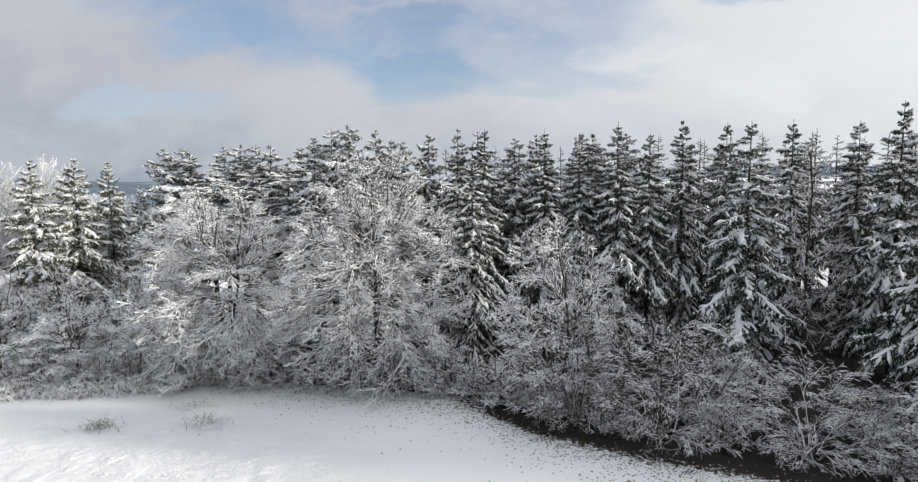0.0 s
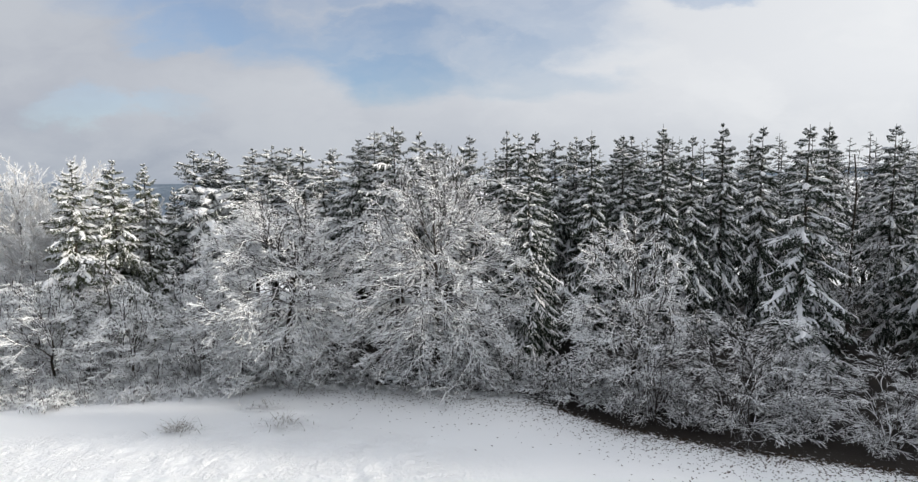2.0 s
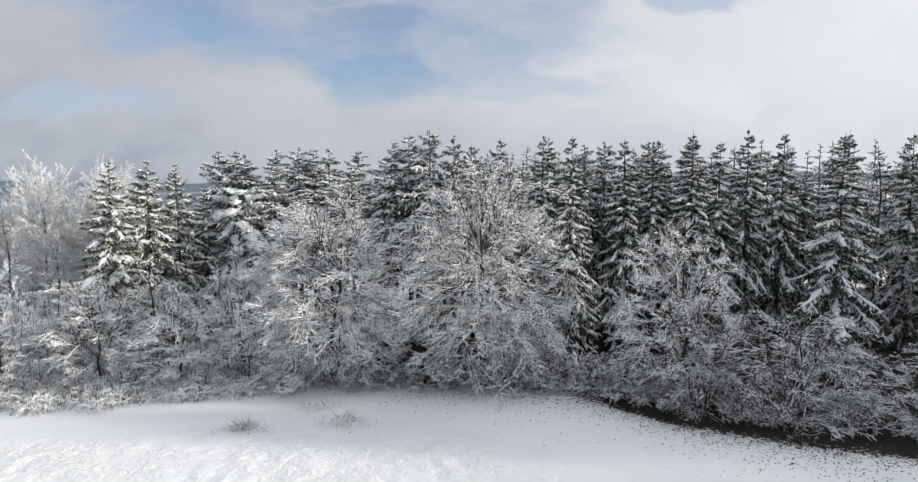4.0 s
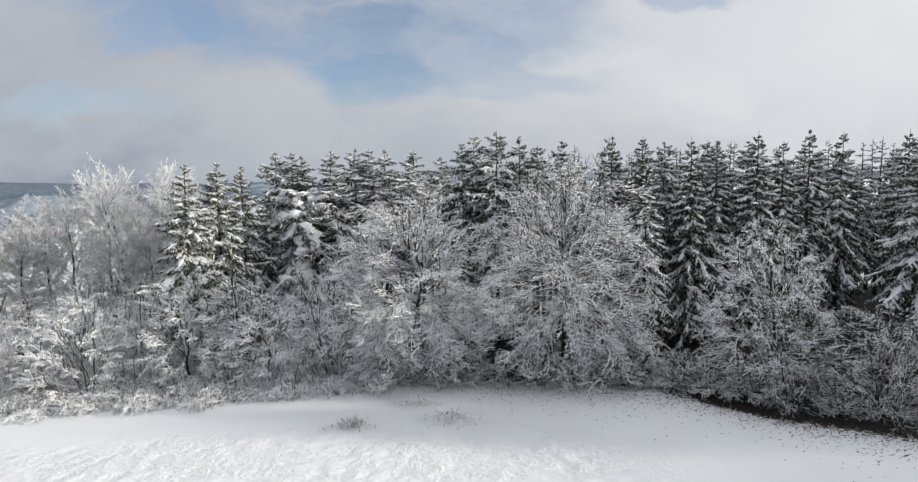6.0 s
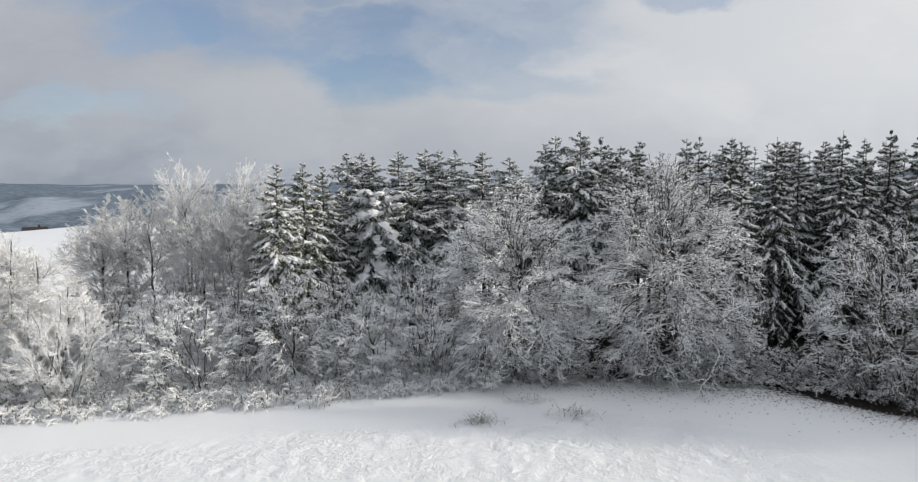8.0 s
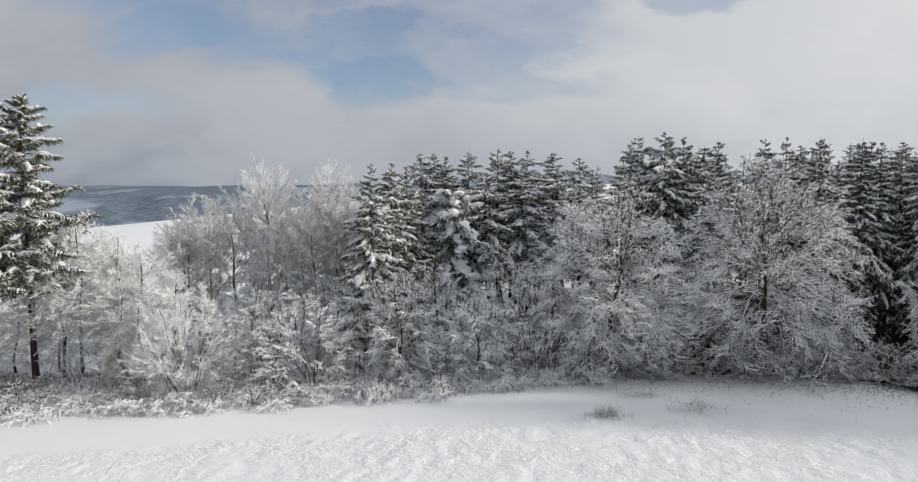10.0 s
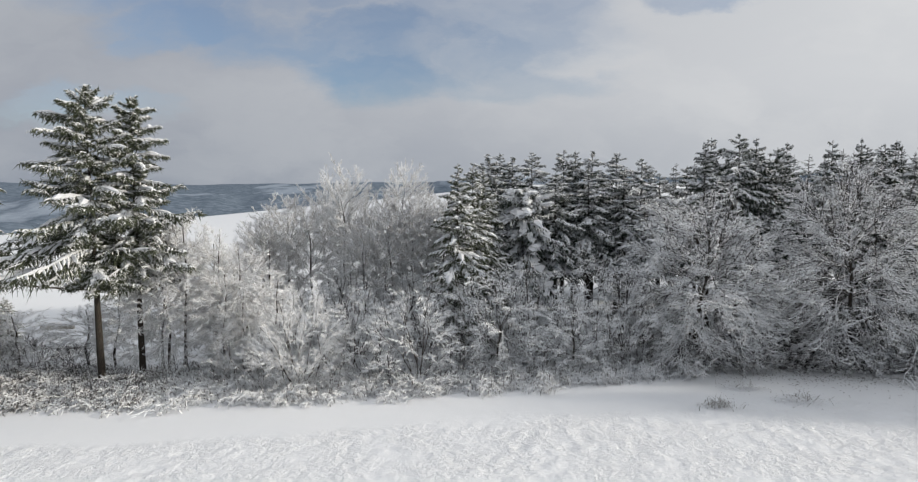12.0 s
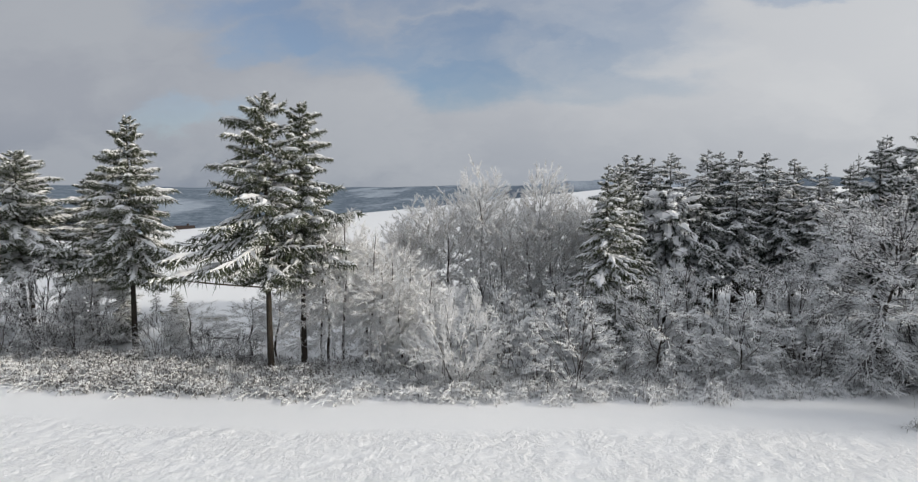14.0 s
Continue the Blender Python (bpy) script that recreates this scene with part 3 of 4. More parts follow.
def stock_trees():
    def evergreen(key, name, label, category, green, **how):
        trunk, boughs, white = conifer(**how)
        grown(key, name, label, category, [("trunk", trunk, "bark", ""), ("crown", boughs, green, "green needled boughs"), ("snow_load", white, "snow", "snow lying on the boughs")])

    for i in range(3):
        evergreen(f"spruce{i}", "spruce_tree", "tall green spruce with snow-laden drooping boughs", "spruce", "needles",
                  seed=20 + i, height=15, radius=3.7, base=1.2, gap=0.52, per=6, laterals=18, fingers=4, droop=0.42, rise0=-0.30, power=0.78, ragged=0.24, pile=1.5, widest=2.9, sprays=0.62, span_ratio=0.34)
    for i in range(4):
        evergreen(f"backspruce{i}", "spruce_tree", "dark forest spruce with bare lower trunk and snowy crown", "spruce", "needles",
                  seed=40 + i, height=15, radius=3.6, base=5.2, gap=0.48, per=6, laterals=15, fingers=3, load=0.95, sprays=0.62, pile=1.4, power=0.74, ragged=0.24, widest=2.5, droop=0.34, span_ratio=0.36)
    for i in range(2):
        evergreen(f"deepspruce{i}", "spruce_tree", "dark spruce with little snow, filling the wood and its added unseen shade rows", "spruce", "needles",
                  seed=50 + i, height=15, radius=3.5, base=2.4, gap=0.62, per=5, laterals=9, fingers=0, load=0.8, sprays=0.3, power=0.80, ragged=0.2, widest=2.4)
    for i in range(3):
        evergreen(f"sidespruce{i}", "spruce_tree", "young spruce thickly capped with snow, sunlight painted into its needles", "spruce", "needles_warm",
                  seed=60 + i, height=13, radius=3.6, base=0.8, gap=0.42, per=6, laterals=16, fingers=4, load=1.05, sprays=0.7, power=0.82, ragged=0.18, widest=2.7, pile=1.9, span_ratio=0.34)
    for i, (wide, power, ragged, lop) in enumerate(((4.4, 0.46, 0.34, 0.25), (3.5, 0.55, 0.28, -0.1), (4.9, 0.78, 0.22, 0.0))):
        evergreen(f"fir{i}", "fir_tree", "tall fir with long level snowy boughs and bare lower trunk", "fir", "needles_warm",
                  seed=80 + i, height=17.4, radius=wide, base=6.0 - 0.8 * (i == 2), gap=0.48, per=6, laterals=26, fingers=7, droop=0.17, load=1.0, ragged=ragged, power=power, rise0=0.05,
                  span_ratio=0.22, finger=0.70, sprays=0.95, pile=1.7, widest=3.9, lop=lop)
    evergreen("cone", "pine_tree", "squat conifer bowed under a thick cap of snow", "pine", "needles",
              seed=90, height=11.6, radius=3.6, base=3.4, gap=0.40, per=8, laterals=14, fingers=3, droop=0.55, load=1.2, power=0.34, sprays=1.0, pile=4.5, rise0=-0.05, ragged=0.25)

    def leafless(key, name, label, category, twig, **how):
        wood, arms, twigs = broadleaf(**how)
        grown(key, name, label, category, [("trunk", skin, "bark", "") for skin in wood] + [("limb" if wood else "stem", skin, "branch", "") for skin in arms]
              + [("crown", twigs, twig, "twigs coated with fresh snow")])

    for i in range(2):
        leafless(f"beech{i}", "beech_tree", "broad leafless tree with every twig coated in snow", "tree", "twigs",
                 seed=100 + i, height=11.8, radius=6.3, stem=0.8, hub=0.68, fork=0.28, count=46, branches=480, each=((9, 0.44, 42), (4, 0.58, 46)), low=-1.0, thick=0.9, tip=0.0175, rise=0.42, fall=0.6,
                 crest=0.15, shell=0.5, tier=0.40, droop=-0.06, blunt=True)
    for i in range(3):
        leafless(f"hazel{i}", "hazel_shrub", "tall many-stemmed leafless shrub coated in snow", "shrub", "twigs",
                 seed=120 + i, height=6.5, radius=3.4, stem=0.0, count=24, branches=110, each=((8, 0.48, 40), (4, 0.60, 46)), low=-0.8, mid=0.45, thick=0.9, tip=0.0170, rise=0.66, fall=0.7, crest=0.05,
                 shell=0.5, tier=0.35, droop=-0.08, blunt=True)
    for i in range(2):
        leafless(f"shadyhazel{i}", "hazel_shrub", "leafless shrub with thin snow on drooping twigs, darkened to look shaded", "shrub", "thin_twigs",
                 seed=130 + i, height=6.5, radius=3.5, stem=0.0, count=24, branches=115, each=((8, 0.55, 36), (4, 0.62, 44)), low=-1.0, mid=0.42, thick=0.8, tip=0.0155, rise=0.72, fall=1.1, crest=-0.1,
                 tier=0.2, shell=0.55, droop=-0.14, blunt=True)
    for i in (1, 2):
        leafless(f"thorn{i}", "hawthorn_tree", "small leafless tree with arching snow-coated twigs", "tree", "twigs",
                 seed=140 + i, height=6.6, radius=3.2, stem=0.8, hub=0.5, count=24, branches=120, each=((8, 0.48, 42), (4, 0.60, 48)), low=-0.3, thick=0.9, tip=0.0170, rise=0.50, fall=0.9, crest=-0.05,
                 shell=0.5, tier=0.4, droop=-0.10, blunt=True)
    leafless("spiny", "hawthorn_tree", "dense leafless tree bristling with straight snow-coated twigs", "tree", "twigs",
             seed=145, height=9.6, radius=4.0, stem=0.7, hub=0.7, count=34, branches=190, each=((8, 0.52, 38), (4, 0.62, 46)), low=-0.6, thick=0.8, tip=0.0175, rise=0.5, fall=0.7, crest=0.5, shell=0.5, tier=0.2, droop=-0.02, blunt=True)
    leafless("dome", "hazel_shrub", "round pale shrub with fine upright twigs coated in frost", "shrub", "birch",
             seed=150, height=6.6, radius=3.3, stem=0.6, count=30, branches=230, each=((10, 0.38, 44), (6, 0.5, 48)), low=0.0, thick=0.9, tip=0.0125, rise=0.45, fall=0.1, crest=0.35, tier=0.2, droop=0.0)
    for i in range(2):
        leafless(f"sapling{i}", "birch_sapling", "slender bare sapling with dark trunk and frosted twigs", "tree", "birch",
                 seed=160 + i, height=10.0, radius=2.4, stem=1.6, hub=0.90, count=28, branches=190, each=((9, 0.42, 36), (6, 0.52, 40)), thick=0.55, low=0.8, mid=0.5, tip=0.0125, rise=0.55, fall=0.2, crest=0.8,
                 reach=0.5, tier=0.1, droop=-0.05)
    for i in range(3):
        leafless(f"birch{i}", "birch_tree", "tall bare birch with pale frosted twigs", "tree", "birch",
                 seed=180 + i, height=13.8, radius=3.1, stem=1.0, hub=0.78, count=40, branches=320, each=((10, 0.40, 32), (6, 0.54, 36)), thick=0.55, low=0.8, mid=0.6, tip=0.0135, rise=0.70, fall=-0.1, crest=0.9,
                 reach=0.45, tier=0.05, droop=-0.03)
    leafless("youngspike", "larch_sapling", "young leafless larch with straight snow-covered side branches", "larch", "twigs",
             seed=240, height=7.6, radius=1.35, stem=2.0, hub=0.99, count=44, branches=80, each=((6, 0.42, 48), (4, 0.5, 48)), thick=0.5, low=1.6, tip=0.019, rise=0.35, fall=0.0, crest=0.4, reach=0.5)
    for i in range(3):
        leafless(f"brush{i}", "undergrowth_bush", "low leafless bush dusted with snow", "bush", "twigs",
                 seed=200 + i, height=2.6, radius=1.9, stem=0.0, count=16, branches=56, each=((7, 0.48, 42), (5, 0.58, 46)), thick=0.7, tip=0.0165, low=-0.5, rise=0.6, fall=0.8, crest=0.2, tier=0.25)
    leafless("larch", "larch_tree", "bare brown larch with upswept dead boughs and thin snow", "larch", "branch",
             seed=230, height=13.2, radius=2.6, stem=1.5, hub=0.97, count=60, branches=160, each=((8, 0.34, 46), (4, 0.5, 46)), thick=0.5, low=0.6, tip=0.012, rise=0.2, fall=-0.2, crest=0.6, tier=0.3, droop=0.1)
    for i in range(3):
        grown(f"bramble{i}", "bramble_patch", "tangled low brambles bowed under snow at the field edge", "bramble",
              [("tangle", canes(300 + i), "bramble", "")])
        grown(f"leanbramble{i}", "bramble_patch", "tangled greyish brambles with patchy snow, darkened as shade, at the field edge", "bramble",
              [("tangle", canes(300 + i), "lean_bramble", "")])


def canes(seed, size=4.2, count=340, tall=1.0):
    """A patch of arching bramble canes with short side shoots."""
    rng = np.random.default_rng(seed)
    spot = rng.uniform(-0.5, 0.5, (count, 2)) * size
    hump = tall * (0.65 + 0.5 * np.sin(spot[:, 0] * 1.9 + seed) * np.cos(spot[:, 1] * 1.5 + seed * 2))
    start = np.concatenate([spot, hump[:, None] * rng.uniform(0.0, 0.75, (count, 1))], 1)
    turn = rng.uniform(0, 2 * np.pi, count)
    way = np.stack([np.cos(turn), np.sin(turn), rng.uniform(0.3, 1.3, count)], 1)
    length = rng.uniform(0.6, 1.3, count)
    joints, ways, radii = limbs(rng, start, way, length, np.full(count, 0.021), 4, 0.10, -0.70)
    skins = [as_rods(joints, radii, 3)]
    start, way, sizes = shoots(rng, joints, ways, length, 6, 0.44, 50, 0.10, 0.05)
    joints, ways, radii = limbs(rng, start, way, sizes, np.full(len(sizes), 0.022), 1, 0.1, -0.3)
    skins.append(as_rods(joints, radii, 3))
    return join(skins)


stock_trees()
rng_place = random.Random(7)


def whirl():
    return rng_place.uniform(0, 360)


# ---------------------------------------------------------------- the wood, from its right end to its left
FRONT = ((12.9, 35.3, 13.2, 1.1, "spruce0"), (17.8, 27.8, 13.6, 1.15, "spruce1"), (21.9, 38.0, 14.4, 1.0, "spruce2"), (8.05, 43.7, 14.2, 0.95, "spruce1"),
         (12.6, 45.4, 14.4, 0.95, "spruce2"), (16.0, 47.0, 14.3, 0.9, "spruce0"), (19.6, 45.0, 14.3, 0.9, "spruce1"), (22.5, 43.0, 13.9, 0.9, "spruce0"),
         (-2.5, 43.0, 13.9, 0.85, "spruce2"), (-0.7, 42.0, 13.7, 0.85, "spruce0"), (3.3, 43.5, 13.8, 0.9, "spruce1"), (5.6, 45.0, 13.6, 0.85, "spruce2"),
         (10.2, 44.6, 13.5, 0.85, "spruce0"), (-10.2, 45.0, 14.5, 1.15, "backspruce0"), (-11.8, 46.5, 14.3, 1.1, "backspruce1"), (-8.6, 46.0, 14.2, 1.0, "backspruce2"), (-12.9, 45.2, 13.6, 1.0, "backspruce3"), (-7.2, 45.2, 13.4, 1.0, "backspruce1"),
         (-1.4, 39.0, 12.0, 0.75, "spruce1"), (26.5, 33.0, 14.6, 1.1, "spruce2"))
for x, y, top, wide, key in FRONT:
    plant(key, x, y, (top + 0.5 - ground_at(x, y)) / 15, wide, whirl(), group="spruces of the wood")

SIDE = ((-31.8, 42.3, 12.4, 1.12, "sidespruce0"), (-30.6, 45.0, 12.6, 1.15, "sidespruce1"), (-29.6, 47.5, 12.4, 1.0, "sidespruce2"))
for x, y, top, wide, key in SIDE:
    plant(key, x, y, (top + 0.35 - ground_at(x, y)) / 13, wide, whirl(), group="young spruces beside the wood")
plant("hazel1", -29.4, 50.5, 1.0, 1.0, 70, group="leafless fringe of the wood")
plant("hazel2", -33.2, 45.8, 0.9, 0.9, 20, group="leafless fringe of the wood")
plant("spruce2", -28.7, 49.6, 0.80, 0.78, 130, group="spruces of the wood")
plant("cone", -26.3, 50.2, 1.0, 1.25, 40)

BACK = [(-29.0, 54, 13.7), (-28.0, 55, 13.8), (-26.8, 54, 13.4), (-24.9, 56.3, 13.9), (-22.3, 54, 14.0), (-21.0, 54.5, 13.9), (-19.5, 54, 13.9), (-17.0, 54.9, 13.7),
        (-14.5, 55.1, 13.2), (-5.0, 48, 14.1), (-1.4, 48, 14.2), (1.3, 48, 13.6), (2.9, 48, 13.9), (6.1, 48, 13.9), (7.0, 48, 13.9), (9.3, 48, 13.8), (-7.0, 49, 13.6)]
for row, y in enumerate((51.5,)):
    x = -23.0 + 1.3 * (row % 2)
    while x < 46:
        BACK.append((x + rng_place.uniform(-0.6, 0.6), y + rng_place.uniform(-0.8, 0.8), rng_place.uniform(11.6, 13.4)))
        x += 2.9
for row, y in enumerate((61.0, 64.5)):
    for step in range(27):
        x = -25.0 + 2.6 * step + 1.2 * row + rng_place.uniform(-0.5, 0.5)
        plant(f"deepspruce{step % 2}", x, y + rng_place.uniform(-0.7, 0.7), float(np.interp(x, (-25, -13, -5, 45), (0.88, 0.90, 1.02, 1.05))) * rng_place.uniform(0.96, 1.03), rng_place.uniform(0.95, 1.15), whirl(), group="spruces of the wood")
for i, (x, y, top) in enumerate(BACK):
    plant(f"backspruce{i % 4}", x, y, (top + 0.45 - ground_at(x, y)) / 15, rng_place.uniform(0.85, 1.1) + (0.32 if x < -13.5 else 0.0), whirl(), group="spruces of the wood")
# unseen trees added off to the right, sized to cast shade on the meadow
for x, y, top in ((21.5, 27.5, 15.5), (23.5, 25.6, 17), (26, 28, 17.5), (28.5, 25.2, 17.5), (31, 27.5, 18), (34, 25.0, 18.5), (24.5, 31, 16), (30, 32, 16), (37, 27, 18.5), (36, 20.0, 14.5), (33, 15.5, 13.5),
                  (37, 10.5, 14.5), (40, 4.5, 15.5), (42, 15, 16), (35, 32, 15.5), (41, 20.6, 16), (37.6, 22.2, 14.8), (37.8, 17.9, 14.7), (38.3, 15.6, 14.9),
                  (37.2, 13.2, 14.4), (42.5, 22.6, 16), (42.8, 18.0, 16.2), (43, 12.4, 16.2), (38.2, 24.4, 15), (42.2, 25.0, 16), (38.6, 8.0, 15), (43.5, 9.5, 16.4)):
    plant(f"deepspruce{int(x) % 2}", x, y, (top - ground_at(x, y)) / 15, 1.15, whirl(), group="spruces of the wood")
# two more unseen rows, added to keep low sun off the wood floor
for step in range(15):
    for x in (37.5, 48.0):
        plant(f"deepspruce{step % 2}", x + rng_place.uniform(-0.8, 0.8), 29.5 + 2.5 * step, rng_place.uniform(0.95, 1.08), 1.15, whirl(), group="spruces of the wood")
plant("youngspike", -27.2, 38.4, 1.0, 1.0, 15)
plant("youngspike", -33.6, 39.4, 0.85, 0.9, 130)
plant("larch", 18.3, 40.0, 1.0, 1.0, 0)

# ---------------------------------------------------------------- the leafless fringe of the wood
FRINGE = (("beech0", -16.2, 37.6, 1.04, 0.88), ("beech1", -6.9, 37.0, 1.16, 0.88), ("spiny", 3.2, 33.2, 1.02, 0.92), ("shadyhazel0", 7.3, 29.5, 0.92, 0.95),
          ("shadyhazel1", 12.4, 27.4, 0.66, 0.76), ("shadyhazel1", 4.0, 31.4, 0.92, 0.9), ("hazel2", -12.6, 36.6, 0.36, 0.55), ("hazel1", -3.2, 35.8, 0.42, 0.6), ("hazel0", -20.6, 38.0, 1.15, 0.95),
          ("shadyhazel0", 16.2, 25.0, 0.62, 0.75), ("shadyhazel0", 10.0, 31.5, 0.6, 0.8), ("shadyhazel1", 16.0, 30.0, 0.36, 0.6), 
          ("thorn1", -24.4, 36.2, 0.88, 0.92), ("thorn2", -29.2, 36.2, 1.12, 0.95), ("hazel1", -34.4, 34.8, 0.92, 1.0), ("dome", -41.4, 34.0, 1.0, 0.98),
          ("hazel2", -37.6, 36.8, 0.78, 0.95), ("hazel0", -26.8, 39.5, 1.0, 0.9), ("hazel1", -31.6, 38.6, 0.85, 0.9), ("hazel2", -22.0, 40.5, 1.25, 1.0),
          ("dome", -45.4, 36.4, 0.68, 0.8), ("hazel1", -47.0, 45.5, 0.8, 1.1), ("hazel0", -40.5, 46.0, 0.95, 1.1), ("hazel2", -35.8, 46.5, 1.0, 1.1), ("hazel0", -39.0, 41.0, 0.85, 1.0), ("hazel1", -44.0, 42.5, 0.8, 1.0), ("hazel2", -34.5, 42.5, 0.9, 1.0))
for key, x, y, tall, wide in FRINGE:
    plant(key, x, y, tall, wide, whirl(), group="leafless fringe of the wood")

for key, x, y, tall, wide in (("sapling0", -52.9, 37.6, 0.72, 0.9), ("sapling1", -51.8, 38.2, 0.98, 0.95), ("sapling0", -50.8, 37.5, 1.08, 1.05), ("sapling1", -49.7, 37.9, 1.14, 1.1),
                              ("sapling1", -48.3, 38.6, 1.02, 1.0), ("sapling0", -45.5, 37.0, 0.62, 0.9), ("sapling0", -47.2, 37.4, 0.75, 1.0), ("sapling1", -46.4, 39.4, 0.9, 1.1), ("sapling0", -49.0, 40.0, 0.95, 1.1), ("sapling1", -44.2, 37.8, 0.7, 1.0), ("sapling1", -56.0, 40.0, 0.55, 0.9), ("sapling0", -58.0, 40.0, 0.46, 1.0),
                              ("sapling1", -62.6, 40.0, 0.42, 1.1), ("sapling0", -70.5, 39.0, 0.62, 1.0)):
    plant(key, x, y, tall, wide, whirl(), group="saplings at the field edge")
for key, x, y, tall, wide in (("birch0", -46.6, 48.5, 0.84, 0.85), ("birch1", -44.2, 49.0, 0.86, 0.8), ("birch1", -41.2, 49.5, 1.03, 0.85), ("birch0", -36.3, 49.5, 1.02, 0.85),
                              ("birch1", -38.6, 50.5, 0.86, 0.9), ("birch1", -34.2, 50.0, 0.86, 0.9), ("birch0", -43.0, 52.0, 0.92, 0.8), ("birch1", -48.6, 49.5, 0.7, 0.8), ("birch2", -47.6, 47.5, 0.74, 0.8),
                              ("birch0", -40.0, 47.8, 0.72, 0.75), ("birch2", -37.5, 48.0, 0.74, 0.8), ("birch0", -35.2, 48.6, 0.8, 0.8), ("birch2", -33.2, 49.0, 0.8, 0.8), ("birch2", -31.8, 51.0, 0.82, 0.8)):
    plant(key, x, y, tall * 1.03, wide * 1.12, whirl(), group="birches behind the fringe")

FIRS = ((-54.0, 35.3, 16.9, 1.1, "fir0"), (-52.4, 37.0, 16.9, 1.0, "fir1"), (-67.7, 40.2, 16.8, 1.15, "fir2"), (-80.4, 43.0, 14.4, 1.25, "fir0"), (-83.6, 47.0, 14.4, 1.2, "fir1"), (-77.8, 48.0, 12.7, 1.2, "fir2"), (-74.6, 44.5, 9.0, 0.9, "fir1"))
for x, y, top, wide, key in FIRS:
    plant(key, x, y, (top - ground_at(x, y)) / 17.4, wide, 0 if x > -60 else whirl(), group="tall firs at the field edge")
for key, x, y, tall, wide in (("hazel0", -74.5, 38.5, 1.2, 1.1), ("hazel1", -79.0, 38.0, 1.0, 1.1), ("hazel2", -71.0, 41.0, 0.9, 1.0), ("shadyhazel0", -60.4, 38.2, 0.48, 0.5),
                              ("shadyhazel1", -64.2, 38.0, 0.55, 0.6), ("shadyhazel0", -57.4, 37.4, 0.42, 0.45), ("shadyhazel1", -70.4, 37.0, 0.75, 0.85), ("shadyhazel0", -76.0, 36.6, 0.8, 0.95)):
    plant(key, x, y, tall, wide, whirl(), group="leafless fringe of the wood")

for key, x, y, tall, wide in (("hazel0", -86.0, 100.0, 0.62, 0.62), ("hazel1", -96.0, 96.0, 0.7, 0.9), ("hazel2", -66.0, 92.0, 0.5, 0.6), ("hazel0", -104.0, 84.0, 0.9, 1.1),
                              ("hazel1", -92.0, 66.0, 0.8, 1.0), ("hazel2", -99.0, 72.0, 0.9, 1.1)):
    plant(key, x, y, tall, wide, whirl(), group="bushes in the far field")

# low growth: brambles along the meadow, bushes under the trees
x, turn = -84.0, 0
while x < -18.5:
    rows = (1.9, 5.0) if x < -43 else (0.9, 2.7)
    for deep in rows:
        y = float(edge(x)) + deep + rng_place.uniform(-0.3, 0.3)
        plant(f"{'lean' if x < -49 else ''}bramble{turn % 3}", x + rng_place.uniform(-0.3, 0.3), y, rng_place.uniform(0.85, 1.2), 1.0 if deep > 1.5 else 0.8, whirl(), group="brambles along the meadow")
        turn += 1
    x += 3.3 if x < -43 else 2.8
for i, (x, y, size) in enumerate(((-18.0, 37.2, 1.0), (-12.0, 37.4, 0.55), (-4.2, 36.6, 0.95), (-2.6, 35.6, 1.1), (-0.8, 35.0, 1.0), (-8.0, 36.4, 0.8), (-23.0, 36.0, 0.9),
                                  (-26.6, 35.6, 1.0), (-32.0, 35.0, 1.0), (-36.2, 34.6, 0.9), (-39.4, 34.6, 1.0), (-43.6, 34.0, 1.0), (-46.5, 34.6, 0.8), (-49.5, 36.0, 0.8), (3.0, 32.0, 0.9), (0.9, 33.4, 1.2), (2.4, 32.8, 1.1), (-0.4, 34.4, 1.0), (5.6, 30.2, 0.8),
                                  (9.5, 28.6, 0.9), (14.4, 26.0, 0.9), (-13.8, 36.2, 0.8), (-10.2, 35.8, 0.7), (-8.4, 35.6, 0.8), (-6.2, 35.4, 0.7), (-11.4, 36.6, 0.9), (-5.0, 36.0, 0.9), (-3.4, 34.8, 0.6), (-15.5, 36.6, 0.8), (-21.0, 36.4, 0.9), (-28.0, 38.0, 1.2), (18.0, 24.0, 0.9))):
    plant(f"brush{i % 3}", x, y, size, size, whirl(), group="undergrowth below the trees")


